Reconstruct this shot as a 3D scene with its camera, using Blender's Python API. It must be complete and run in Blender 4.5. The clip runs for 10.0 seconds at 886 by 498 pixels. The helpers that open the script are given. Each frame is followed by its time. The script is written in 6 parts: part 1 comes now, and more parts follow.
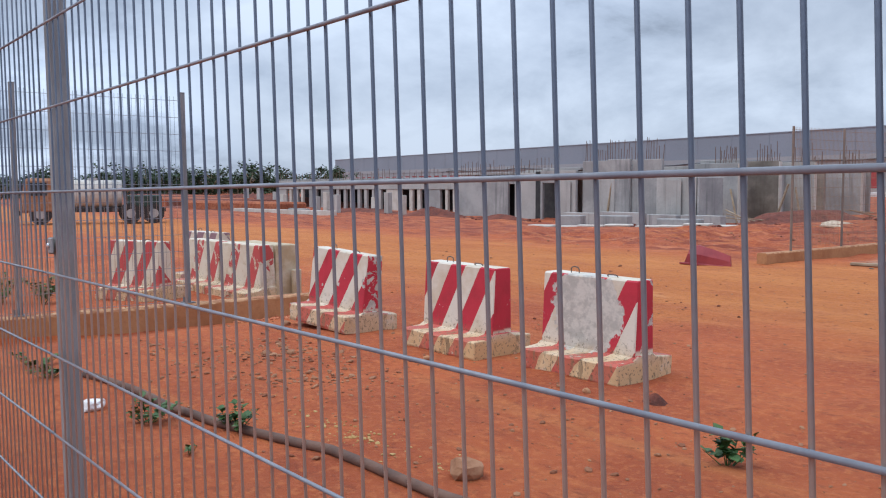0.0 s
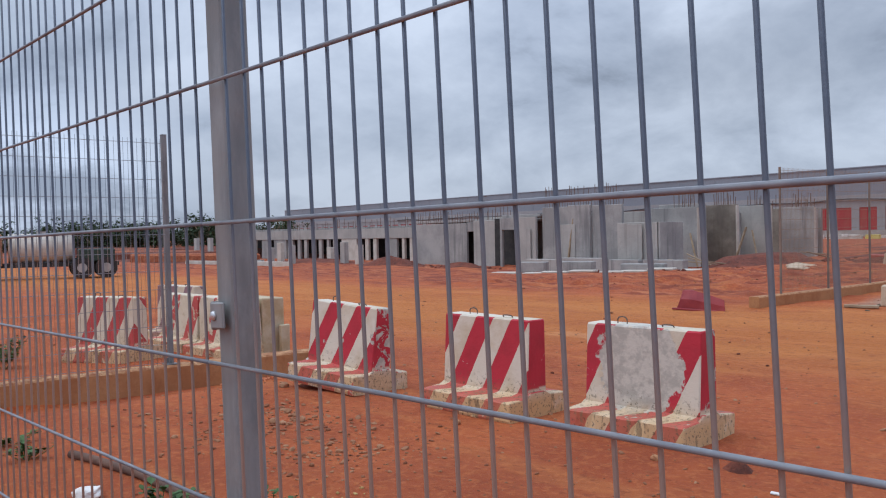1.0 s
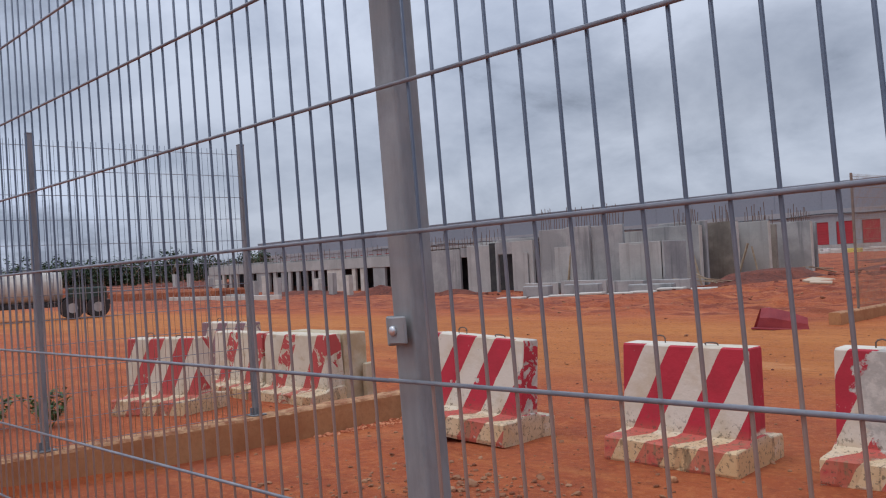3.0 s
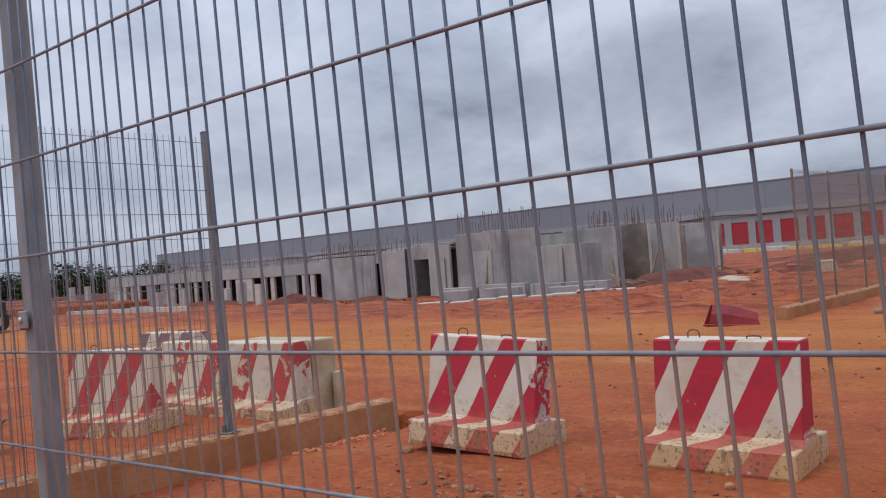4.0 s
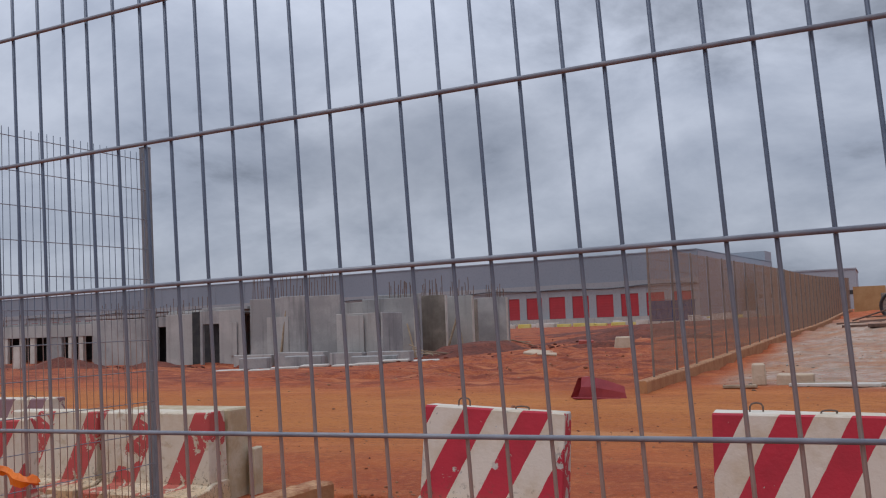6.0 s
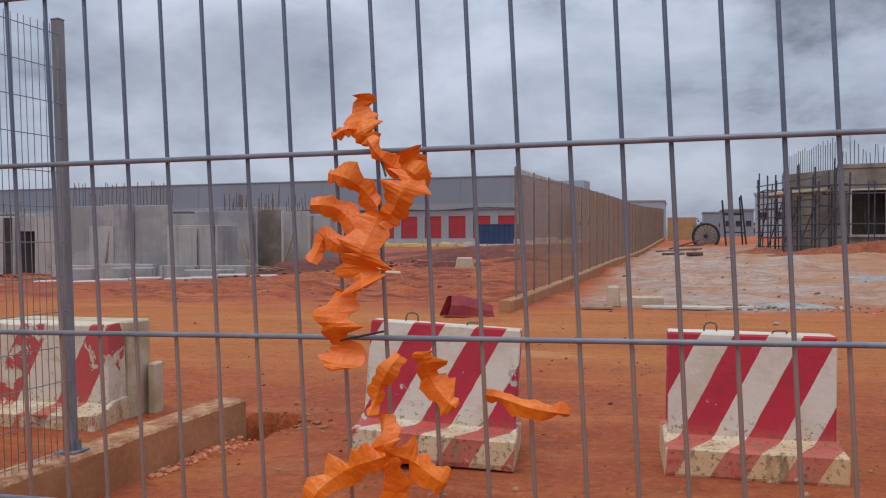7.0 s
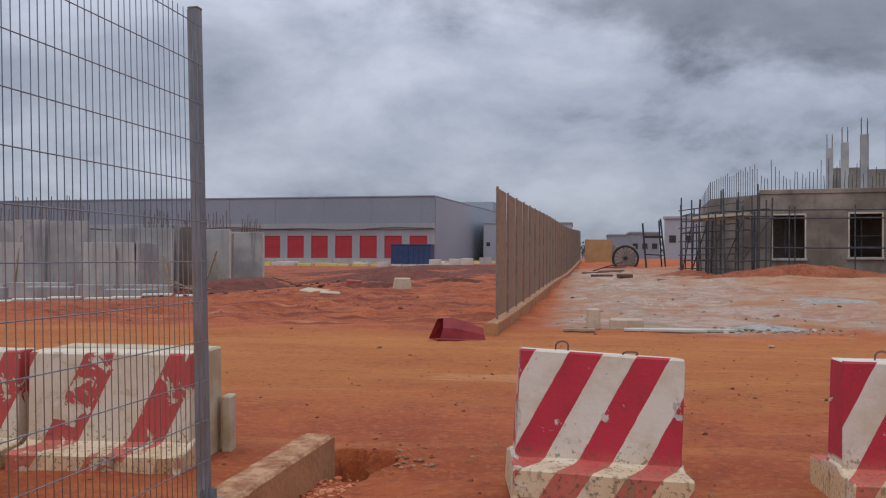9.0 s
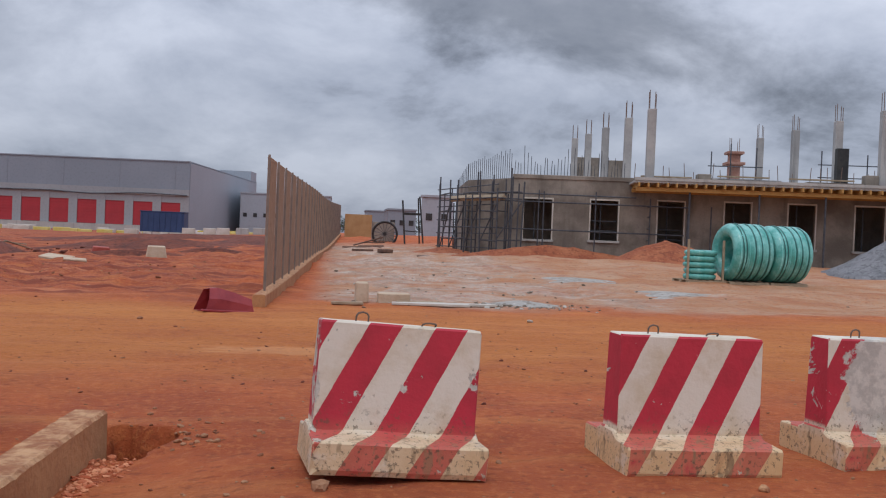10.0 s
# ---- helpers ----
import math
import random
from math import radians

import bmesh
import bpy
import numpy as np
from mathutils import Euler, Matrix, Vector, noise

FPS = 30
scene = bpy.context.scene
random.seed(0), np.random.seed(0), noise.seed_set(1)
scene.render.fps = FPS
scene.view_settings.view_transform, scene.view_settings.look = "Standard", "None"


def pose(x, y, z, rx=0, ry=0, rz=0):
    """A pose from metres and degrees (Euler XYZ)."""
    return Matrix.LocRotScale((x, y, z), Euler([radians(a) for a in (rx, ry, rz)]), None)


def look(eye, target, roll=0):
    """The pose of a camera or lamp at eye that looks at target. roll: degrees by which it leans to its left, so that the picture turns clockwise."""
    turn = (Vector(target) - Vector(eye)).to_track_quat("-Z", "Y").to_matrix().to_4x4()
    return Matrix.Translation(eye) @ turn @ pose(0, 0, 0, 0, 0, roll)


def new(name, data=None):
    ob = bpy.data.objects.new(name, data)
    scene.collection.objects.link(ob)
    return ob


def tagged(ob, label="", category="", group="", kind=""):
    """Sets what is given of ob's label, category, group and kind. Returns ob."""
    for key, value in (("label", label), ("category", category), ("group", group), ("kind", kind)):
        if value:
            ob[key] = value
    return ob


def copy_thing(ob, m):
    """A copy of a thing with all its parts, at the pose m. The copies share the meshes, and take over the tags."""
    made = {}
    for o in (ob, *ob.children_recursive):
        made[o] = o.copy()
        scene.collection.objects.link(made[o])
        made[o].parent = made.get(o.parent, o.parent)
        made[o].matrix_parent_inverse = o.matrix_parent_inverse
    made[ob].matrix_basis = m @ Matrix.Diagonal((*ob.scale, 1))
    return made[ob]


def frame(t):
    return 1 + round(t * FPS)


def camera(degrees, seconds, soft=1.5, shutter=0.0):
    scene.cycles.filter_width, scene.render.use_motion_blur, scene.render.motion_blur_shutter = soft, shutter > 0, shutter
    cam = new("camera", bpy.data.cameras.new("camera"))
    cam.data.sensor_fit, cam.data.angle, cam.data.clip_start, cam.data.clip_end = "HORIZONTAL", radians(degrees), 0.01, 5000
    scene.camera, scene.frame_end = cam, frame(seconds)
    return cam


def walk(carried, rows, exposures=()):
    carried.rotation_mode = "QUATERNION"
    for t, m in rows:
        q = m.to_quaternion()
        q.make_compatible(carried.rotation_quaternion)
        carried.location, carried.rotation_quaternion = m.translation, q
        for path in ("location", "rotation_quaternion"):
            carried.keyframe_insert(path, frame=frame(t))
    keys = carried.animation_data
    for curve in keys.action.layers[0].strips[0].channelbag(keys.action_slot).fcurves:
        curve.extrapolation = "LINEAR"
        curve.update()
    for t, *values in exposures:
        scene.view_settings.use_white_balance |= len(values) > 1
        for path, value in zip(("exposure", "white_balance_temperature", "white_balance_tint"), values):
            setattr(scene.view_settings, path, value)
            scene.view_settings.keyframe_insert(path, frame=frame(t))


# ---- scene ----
cam = camera(52.8, 10.0, soft=1.15)
PATH = [
    (0, (7.757, -0.600, 1.534), (6.186, 0.629, 1.396), -0.1),
    (0.5, (7.231, -0.572, 1.513), (5.707, 0.716, 1.386), 0.4),
    (1, (6.736, -0.608, 1.505), (5.233, 0.712, 1.475), -1),
    (1.5, (6.191, -0.604, 1.493), (4.680, 0.706, 1.515), -0.8),
    (2, (5.701, -0.666, 1.474), (4.156, 0.603, 1.509), -0.3),
    (2.2, (5.497, -0.688, 1.480), (3.959, 0.589, 1.511), -0.6),
    (3.3, (4.382, -0.806, 1.448), (2.989, 0.628, 1.479), -3.7),
    (3.5, (4.200, -0.822, 1.430), (2.864, 0.666, 1.459), -3.7),
    (4, (3.657, -0.837, 1.418), (2.355, 0.681, 1.452), -4),
    (4.5, (3.216, -0.901, 1.439), (2.211, 0.827, 1.486), -5.9),
    (5, (2.700, -0.901, 1.430), (1.780, 0.863, 1.629), -6.7),
    (5.2, (2.449, -0.949, 1.419), (1.498, 0.799, 1.621), -4.9),
    (6.3, (1.447, -0.877, 1.415), (0.668, 0.960, 1.549), 0.5),
    (6.5, (1.270, -0.858, 1.394), (0.640, 1.036, 1.520), 0.6),
    (7, (0.799, -0.892, 1.388), (0.291, 1.042, 1.362), -0.2),
    (7.5, (0.247, -0.860, 1.389), (-0.275, 1.068, 1.292), -3.2),
    (8, (-0.118, -0.836, 1.403), (-0.561, 1.112, 1.302), -5.6),
    (8.5, (-0.477, -0.739, 1.386), (-0.750, 1.240, 1.280), -3.4),
    (9, (-0.768, -0.735, 1.396), (-1.062, 1.243, 1.415), 0.3),
    (9.5, (-0.980, -0.691, 1.368), (-0.954, 1.309, 1.351), 1.1),
    (10, (-1.041, -0.632, 1.364), (-0.793, 1.353, 1.337), 2.4),
]
walk(cam, [(t, look(eye, target, roll)) for t, eye, target, roll in PATH], exposures=[(0, 0.42, 6180, 6.0), (0.5, 0.25, 6220, 6.7), (1, 0.12, 6260, 7.3), (1.5, 0, 6300, 8.0), (4, 0, 6504, 10.0), (4.5, -0.08, 6506, 10.0), (5, -0.35, 6509, 10.0), (5.2, -0.35, 6510, 10.0), (6.3, -0.2, 6516, 10.0), (6.5, -0.18, 6517, 10.0), (7, 0, 6520, 10.0), (7.5, 0.14, 6533, 10.1), (8, 0.10, 6547, 10.2), (8.5, 0.07, 6560, 10.2), (9, -0.14, 6573, 10.3), (9.5, -0.02, 6587, 10.4), (10, 0.0, 6600, 10.5)])

# ---- world and light: overcast afternoon ----
SUN_EL, SUN_AZ = 62.0, 200.0
world = bpy.data.worlds.new("overcast_sky")
scene.world = world
world.use_nodes = True
wn, wl = world.node_tree.nodes, world.node_tree.links
wn.clear()


def wnode(kind, **vals):
    n = wn.new(kind)
    for k, v in vals.items():
        n.inputs[k].default_value = v
    return n


tc = wn.new("ShaderNodeTexCoord")
sep = wn.new("ShaderNodeSeparateXYZ")
wl.new(tc.outputs["Generated"], sep.inputs[0])


def wmath(op, a, b=None, clamp=False):
    n = wn.new("ShaderNodeMath")
    n.operation, n.use_clamp = op, clamp
    for i, v in enumerate((a, b)):
        if v is None:
            continue
        if isinstance(v, (int, float)):
            n.inputs[i].default_value = v
        else:
            wl.new(v, n.inputs[i])
    return n.outputs[0]


zup = wmath("MAXIMUM", sep.outputs[2], 0.0)
den = wmath("ADD", zup, 0.42)
comb = wn.new("ShaderNodeCombineXYZ")
wl.new(wmath("DIVIDE", sep.outputs[0], den), comb.inputs[0])
wl.new(wmath("DIVIDE", sep.outputs[1], den), comb.inputs[1])
comb.inputs[2].default_value = 3.7
big = wnode("ShaderNodeTexNoise", Scale=2.6, Detail=9.0, Roughness=0.6, Distortion=0.2)
wl.new(comb.outputs[0], big.inputs["Vector"])
wide = wnode("ShaderNodeTexNoise", Scale=0.85, Detail=3.0, Roughness=0.5)
wl.new(comb.outputs[0], wide.inputs["Vector"])
mass = wmath("ADD", wmath("MULTIPLY", big.outputs[0], 0.55), wmath("MULTIPLY", wide.outputs[0], 0.45))
ramp = wn.new("ShaderNodeValToRGB")
wl.new(mass, ramp.inputs[0])
els = ramp.color_ramp.elements
els[0].position, els[0].color = 0.385, (0.175, 0.20, 0.262, 1)
els[1].position, els[1].color = 0.60, (0.57, 0.625, 0.75, 1)
mid = ramp.color_ramp.elements.new(0.47)
mid.color = (0.385, 0.435, 0.548, 1)
# overcast sky: brighter overhead than at the horizon
lift = wmath("ADD", 0.80, wmath("MULTIPLY", wmath("POWER", zup, 1.3), 1.7))
su, sv = wmath("DIVIDE", sep.outputs[0], den), wmath("DIVIDE", sep.outputs[1], den)
du = wmath("SUBTRACT", su, 0.28)
eu = wmath("POWER", wmath("DIVIDE", du, 0.62), 2.0)
ev = wmath("POWER", wmath("DIVIDE", wmath("SUBTRACT", wmath("SUBTRACT", sv, 1.38), wmath("MULTIPLY", du, 0.22)), 0.17), 2.0)
edge = wmath("ADD", wmath("SQRT", wmath("ADD", eu, ev)), wmath("MULTIPLY", wmath("SUBTRACT", big.outputs[0], 0.5), 2.6))
rain = wn.new("ShaderNodeMapRange")
rain.interpolation_type = "SMOOTHSTEP"
wl.new(edge, rain.inputs[0])
for slot, v in ((1, 0.35), (2, 1.25), (3, 0.55), (4, 1.0)):
    rain.inputs[slot].default_value = v
lift = wmath("MULTIPLY", lift, rain.outputs[0])
for cu, cv, ru, rv, gain in ((-2.02, 0.52, 0.42, 0.42, 1.9), (-0.80, 1.45, 0.42, 0.30, 0.80)):
    eu = wmath("POWER", wmath("DIVIDE", wmath("SUBTRACT", su, cu), ru), 2.0)
    ev = wmath("POWER", wmath("DIVIDE", wmath("SUBTRACT", sv, cv), rv), 2.0)
    soft = wn.new("ShaderNodeMapRange")
    soft.interpolation_type = "SMOOTHSTEP"
    wl.new(wmath("ADD", wmath("SQRT", wmath("ADD", eu, ev)), wmath("MULTIPLY", wmath("SUBTRACT", big.outputs[0], 0.5), 1.2)), soft.inputs[0])
    for slot, v in ((1, 0.2), (2, 1.25), (3, gain), (4, 1.0)):
        soft.inputs[slot].default_value = v
    lift = wmath("MULTIPLY", lift, soft.outputs[0])
cloud = wn.new("ShaderNodeVectorMath")
cloud.operation = "SCALE"
wl.new(ramp.outputs[0], cloud.inputs[0])
wl.new(lift, cloud.inputs["Scale"])
nishita = wn.new("ShaderNodeTexSky")
nishita.sky_type, nishita.sun_disc = "NISHITA", False
nishita.sun_elevation, nishita.sun_rotation = radians(SUN_EL), radians(SUN_AZ)
blue = wn.new("ShaderNodeVectorMath")
blue.operation = "SCALE"
wl.new(nishita.outputs[0], blue.inputs[0])
blue.inputs["Scale"].default_value = 0.006
total = wn.new("ShaderNodeVectorMath")
wl.new(cloud.outputs[0], total.inputs[0])
wl.new(blue.outputs[0], total.inputs[1])
bg = wn.new("ShaderNodeBackground")
wl.new(total.outputs[0], bg.inputs[0])
bg.inputs[1].default_value = 1.0
wo = wn.new("ShaderNodeOutputWorld")
wl.new(bg.outputs[0], wo.inputs[0])

sun = new("sun", bpy.data.lights.new("sun", "SUN"))
sun.data.energy, sun.data.angle, sun.data.color = 0.75, radians(25), (1.0, 0.96, 0.9)
az, el = radians(SUN_AZ), radians(SUN_EL)
sun.matrix_world = look((40 * math.sin(az) * math.cos(el), 40 * math.cos(az) * math.cos(el), 40 * math.sin(el)), (0, 0, 0))


# ---- materials ----
class Mat:
    """A small node builder round one Principled material."""

    def __init__(self, name, rough=0.8, metal=0.0):
        self.m = bpy.data.materials.new(name)
        self.m.use_nodes = True
        self.n, self.l = self.m.node_tree.nodes, self.m.node_tree.links
        self.p = self.n["Principled BSDF"]
        self.p.inputs["Roughness"].default_value = rough
        self.p.inputs["Metallic"].default_value = metal
        self.tc = self.n.new("ShaderNodeTexCoord")

    def set(self, sock, v):
        if isinstance(v, bpy.types.NodeSocket):
            self.l.new(v, sock)
        elif isinstance(v, tuple):
            sock.default_value = (*v, 1) if len(v) == 3 and len(sock.default_value) == 4 else v
        else:
            sock.default_value = v

    def coord(self, which="Object"):
        return self.tc.outputs[which]

    def place(self):
        return self.n.new("ShaderNodeNewGeometry").outputs["Position"]

    def noise(self, scale, detail=4, rough=0.55, vec=None, out=0, distort=0.0):
        k = self.n.new("ShaderNodeTexNoise")
        self.l.new(vec or self.coord(), k.inputs["Vector"])
        k.inputs["Scale"].default_value, k.inputs["Detail"].default_value = scale, detail
        k.inputs["Roughness"].default_value, k.inputs["Distortion"].default_value = rough, distort
        return k.outputs[out]

    def math(self, op, a, b=None, clamp=False):
        k = self.n.new("ShaderNodeMath")
        k.operation, k.use_clamp = op, clamp
        self.set(k.inputs[0], a)
        if b is not None:
            self.set(k.inputs[1], b)
        return k.outputs[0]

    def step(self, v, lo, hi):
        k = self.n.new("ShaderNodeMapRange")
        k.interpolation_type = "SMOOTHSTEP"
        self.set(k.inputs[0], v)
        k.inputs[1].default_value, k.inputs[2].default_value = lo, hi
        return k.outputs[0]

    def xyz(self, v):
        k = self.n.new("ShaderNodeSeparateXYZ")
        self.l.new(v, k.inputs[0])
        return k.outputs

    def scaled(self, v, s):
        k = self.n.new("ShaderNodeMapping")
        self.l.new(v, k.inputs[0])
        k.inputs["Scale"].default_value = s
        return k.outputs[0]

    def mix(self, f, a, b):
        k = self.n.new("ShaderNodeMix")
        k.data_type = "RGBA"
        self.set(k.inputs[0], f)
        self.set(k.inputs[6], a)
        self.set(k.inputs[7], b)
        return k.outputs[2]

    def bump(self, h, dist, strength=1.0):
        k = self.n.new("ShaderNodeBump")
        self.set(k.inputs["Height"], h)
        k.inputs["Distance"].default_value, k.inputs["Strength"].default_value = dist, strength
        self.l.new(k.outputs[0], self.p.inputs["Normal"])

    def colour(self, c):
        self.set(self.p.inputs["Base Color"], c)
        return self

    def rough(self, v):
        self.set(self.p.inputs["Roughness"], v)
        return self


def plain(name, a, b, scale=3.0, rough=0.8, metal=0.0, bump=0.004, grain=40.0, rand=0.0):
    """Two tones at a large scale, grain at a small one."""
    k = Mat(name, rough, metal)
    c = k.mix(k.step(k.noise(scale, 6, 0.6), 0.35, 0.65), a, b)
    g = k.noise(grain, 3, 0.6)
    c = k.mix(k.math("MULTIPLY", k.step(g, 0.45, 0.75), 0.25), c, tuple(v * 0.55 for v in a))
    if rand:
        oi = k.n.new("ShaderNodeObjectInfo").outputs["Random"]
        c = k.mix(k.math("MULTIPLY", oi, rand), c, tuple(v * 0.6 for v in b))
    k.colour(c)
    k.bump(g, bump)
    return k.m


def ground_material():
    k = Mat("red_laterite_soil", 0.95)
    pos = k.place()
    x, y, z = k.xyz(pos)
    warp = k.noise(0.35, 4, 0.6, pos)
    wy = k.math("ADD", y, k.math("MULTIPLY", k.math("SUBTRACT", warp, 0.5), 6.0))
    wx = k.math("ADD", x, k.math("MULTIPLY", k.math("SUBTRACT", k.noise(0.3, 4, 0.6, k.scaled(pos, (1, 1.3, 1))), 0.5), 7.0))
    red = k.mix(k.step(k.noise(0.8, 6, 0.6, pos), 0.35, 0.68), (0.315, 0.080, 0.026), (0.43, 0.130, 0.043))
    ochre = k.mix(k.step(k.noise(0.5, 6, 0.6, k.scaled(pos, (0.25, 1, 1))), 0.35, 0.68), (0.39, 0.148, 0.033), (0.45, 0.20, 0.055))
    band = k.math("MULTIPLY", k.step(wy, 6.6, 10.0), k.math("SUBTRACT", 1.0, k.step(wy, 14.0, 17.5)))
    c = k.mix(band, red, ochre)
    clay = k.mix(k.step(k.noise(1.3, 7, 0.68, pos), 0.38, 0.62), (0.19, 0.044, 0.020), (0.33, 0.098, 0.045))
    west = k.math("MULTIPLY", k.math("SUBTRACT", 1.0, k.step(x, -4.5, -2.6)), k.step(wy, 16.0, 21.0))
    c = k.mix(k.math("MULTIPLY", west, 0.8), c, clay)
    # pale cement washout beyond the road, beside the mesh fence
    pale = k.mix(k.step(k.noise(1.7, 8, 0.7, pos), 0.4, 0.60), (0.29, 0.275, 0.26), (0.42, 0.435, 0.45))
    pf = k.math("MULTIPLY", k.step(wy, 16.0, 18.0), k.math("SUBTRACT", 1.0, k.step(wy, 48.0, 66.0)))
    pf = k.math("MULTIPLY", pf, k.step(x, -1.7, -0.6))
    sand = k.mix(k.step(k.noise(0.45, 5, 0.6, pos), 0.4, 0.62), (0.36, 0.255, 0.175), (0.41, 0.36, 0.295))
    c = k.mix(k.math("MULTIPLY", pf, 0.85), c, sand)
    blot = k.math("MULTIPLY", pf, k.math("SUBTRACT", 1.0, k.step(wx, 4.0, 8.0)))
    c = k.mix(k.math("MULTIPLY", blot, k.step(k.noise(0.4, 6, 0.62, pos), 0.36, 0.54)), c, pale)
    for cx, cy, rx, ry in ((7.9, 21.4, 1.25, 1.1), (6.7, 25.6, 0.9, 0.9), (1.6, 19.0, 1.6, 0.8), (3.4, 22.5, 1.3, 1.2)):
        ex = k.math("POWER", k.math("DIVIDE", k.math("SUBTRACT", x, cx), rx), 2.0)
        ey = k.math("POWER", k.math("DIVIDE", k.math("SUBTRACT", y, cy), ry), 2.0)
        d = k.math("ADD", k.math("ADD", ex, ey), k.math("MULTIPLY", k.math("SUBTRACT", k.noise(2.2, 6, 0.65, pos), 0.5), 3.2))
        c = k.mix(k.math("MULTIPLY", k.math("SUBTRACT", 1.0, k.step(d, 0.7, 1.05)), 0.55), c, (0.43, 0.46, 0.49))
    # streaks where wheels have gone
    tr = k.step(k.noise(1.6, 4, 0.6, k.scaled(pos, (0.14, 1.0, 1))), 0.52, 0.66)
    c = k.mix(k.math("MULTIPLY", k.math("MULTIPLY", tr, k.math("SUBTRACT", 1.0, pf)), 0.36), c, (0.53, 0.25, 0.09))
    fine = k.noise(7.0, 6, 0.7, pos)
    c = k.mix(k.math("MULTIPLY", k.step(fine, 0.5, 0.75), 0.30), c, (0.47, 0.185, 0.07))
    c = k.mix(k.math("MULTIPLY", k.step(k.noise(4.5, 6, 0.7, k.scaled(pos, (0.5, 1, 1))), 0.56, 0.74), 0.5), c, (0.22, 0.06, 0.028))
    dk = k.step(k.noise(2.3, 5, 0.65, pos), 0.58, 0.74)
    c = k.mix(k.math("MULTIPLY", dk, 0.45), c, (0.25, 0.075, 0.035))
    lo = k.step(k.noise(0.9, 7, 0.68, k.scaled(pos, (0.6, 1, 1))), 0.50, 0.64)
    c = k.mix(k.math("MULTIPLY", lo, 0.35), c, (0.26, 0.062, 0.024))
    peb = k.step(k.noise(26.0, 3, 0.6, pos), 0.64, 0.72)
    c = k.mix(k.math("MULTIPLY", peb, 0.25), c, (0.56, 0.36, 0.24))
    k.colour(c)
    gr = k.noise(14.0, 8, 0.72, pos)
    c = k.mix(k.math("MULTIPLY", k.step(gr, 0.50, 0.60), 0.34), c, (0.55, 0.235, 0.09))
    c = k.mix(k.math("MULTIPLY", k.step(k.noise(9.0, 8, 0.72, k.scaled(pos, (0.8, 1.2, 1))), 0.54, 0.62), 0.50), c, (0.18, 0.045, 0.018))
    # shade of trenches and light on ridges, painted into the dug-over ground
    dug = k.math("MULTIPLY", k.step(wy, 15.0, 19.0), k.math("SUBTRACT", 1.0, k.step(x, -2.6, -1.6)))
    trench_shade = k.step(k.noise(0.75, 8, 0.7, k.scaled(pos, (0.45, 1.5, 1))), 0.50, 0.57)
    c = k.mix(k.math("MULTIPLY", k.math("MULTIPLY", trench_shade, dug), 0.8), c, (0.165, 0.036, 0.018))
    # pale streaks painted as the lighter ridges
    dry = k.step(k.noise(0.9, 8, 0.7, k.scaled(pos, (0.4, 1.9, 1))), 0.56, 0.64)
    c = k.mix(k.math("MULTIPLY", k.math("MULTIPLY", dry, dug), 0.65), c, (0.50, 0.235, 0.13))
    crust = k.step(k.noise(0.8, 8, 0.7, k.scaled(pos, (0.22, 1.3, 1))), 0.50, 0.60)
    c = k.mix(k.math("MULTIPLY", k.math("MULTIPLY", crust, pf), 0.6), c, (0.36, 0.185, 0.095))
    sx = k.math("POWER", k.math("DIVIDE", k.math("ADD", x, 1.3), 1.3), 2.0)
    sy = k.math("POWER", k.math("DIVIDE", k.math("SUBTRACT", y, 9.6), 0.45), 2.0)
    sc = k.math("ADD", k.math("ADD", sx, sy), k.math("MULTIPLY", k.math("SUBTRACT", k.noise(3.0, 7, 0.7, k.scaled(pos, (0.5, 1.6, 1))), 0.5), 4.0))
    c = k.mix(k.math("MULTIPLY", k.math("SUBTRACT", 1.0, k.step(sc, 0.3, 0.9)), 0.3), c, (0.60, 0.40, 0.24))
    tint = k.n.new("ShaderNodeVectorMath")
    tint.operation = "MULTIPLY"
    k.l.new(c, tint.inputs[0])
    tint.inputs[1].default_value = (1.17, 0.90, 0.70)
    k.colour(tint.outputs[0])
    h = k.math("ADD", gr, k.math("MULTIPLY", k.noise(4.0, 6, 0.7, pos), 0.8))
    k.bump(h, 0.045, 1.0)
    return k.m


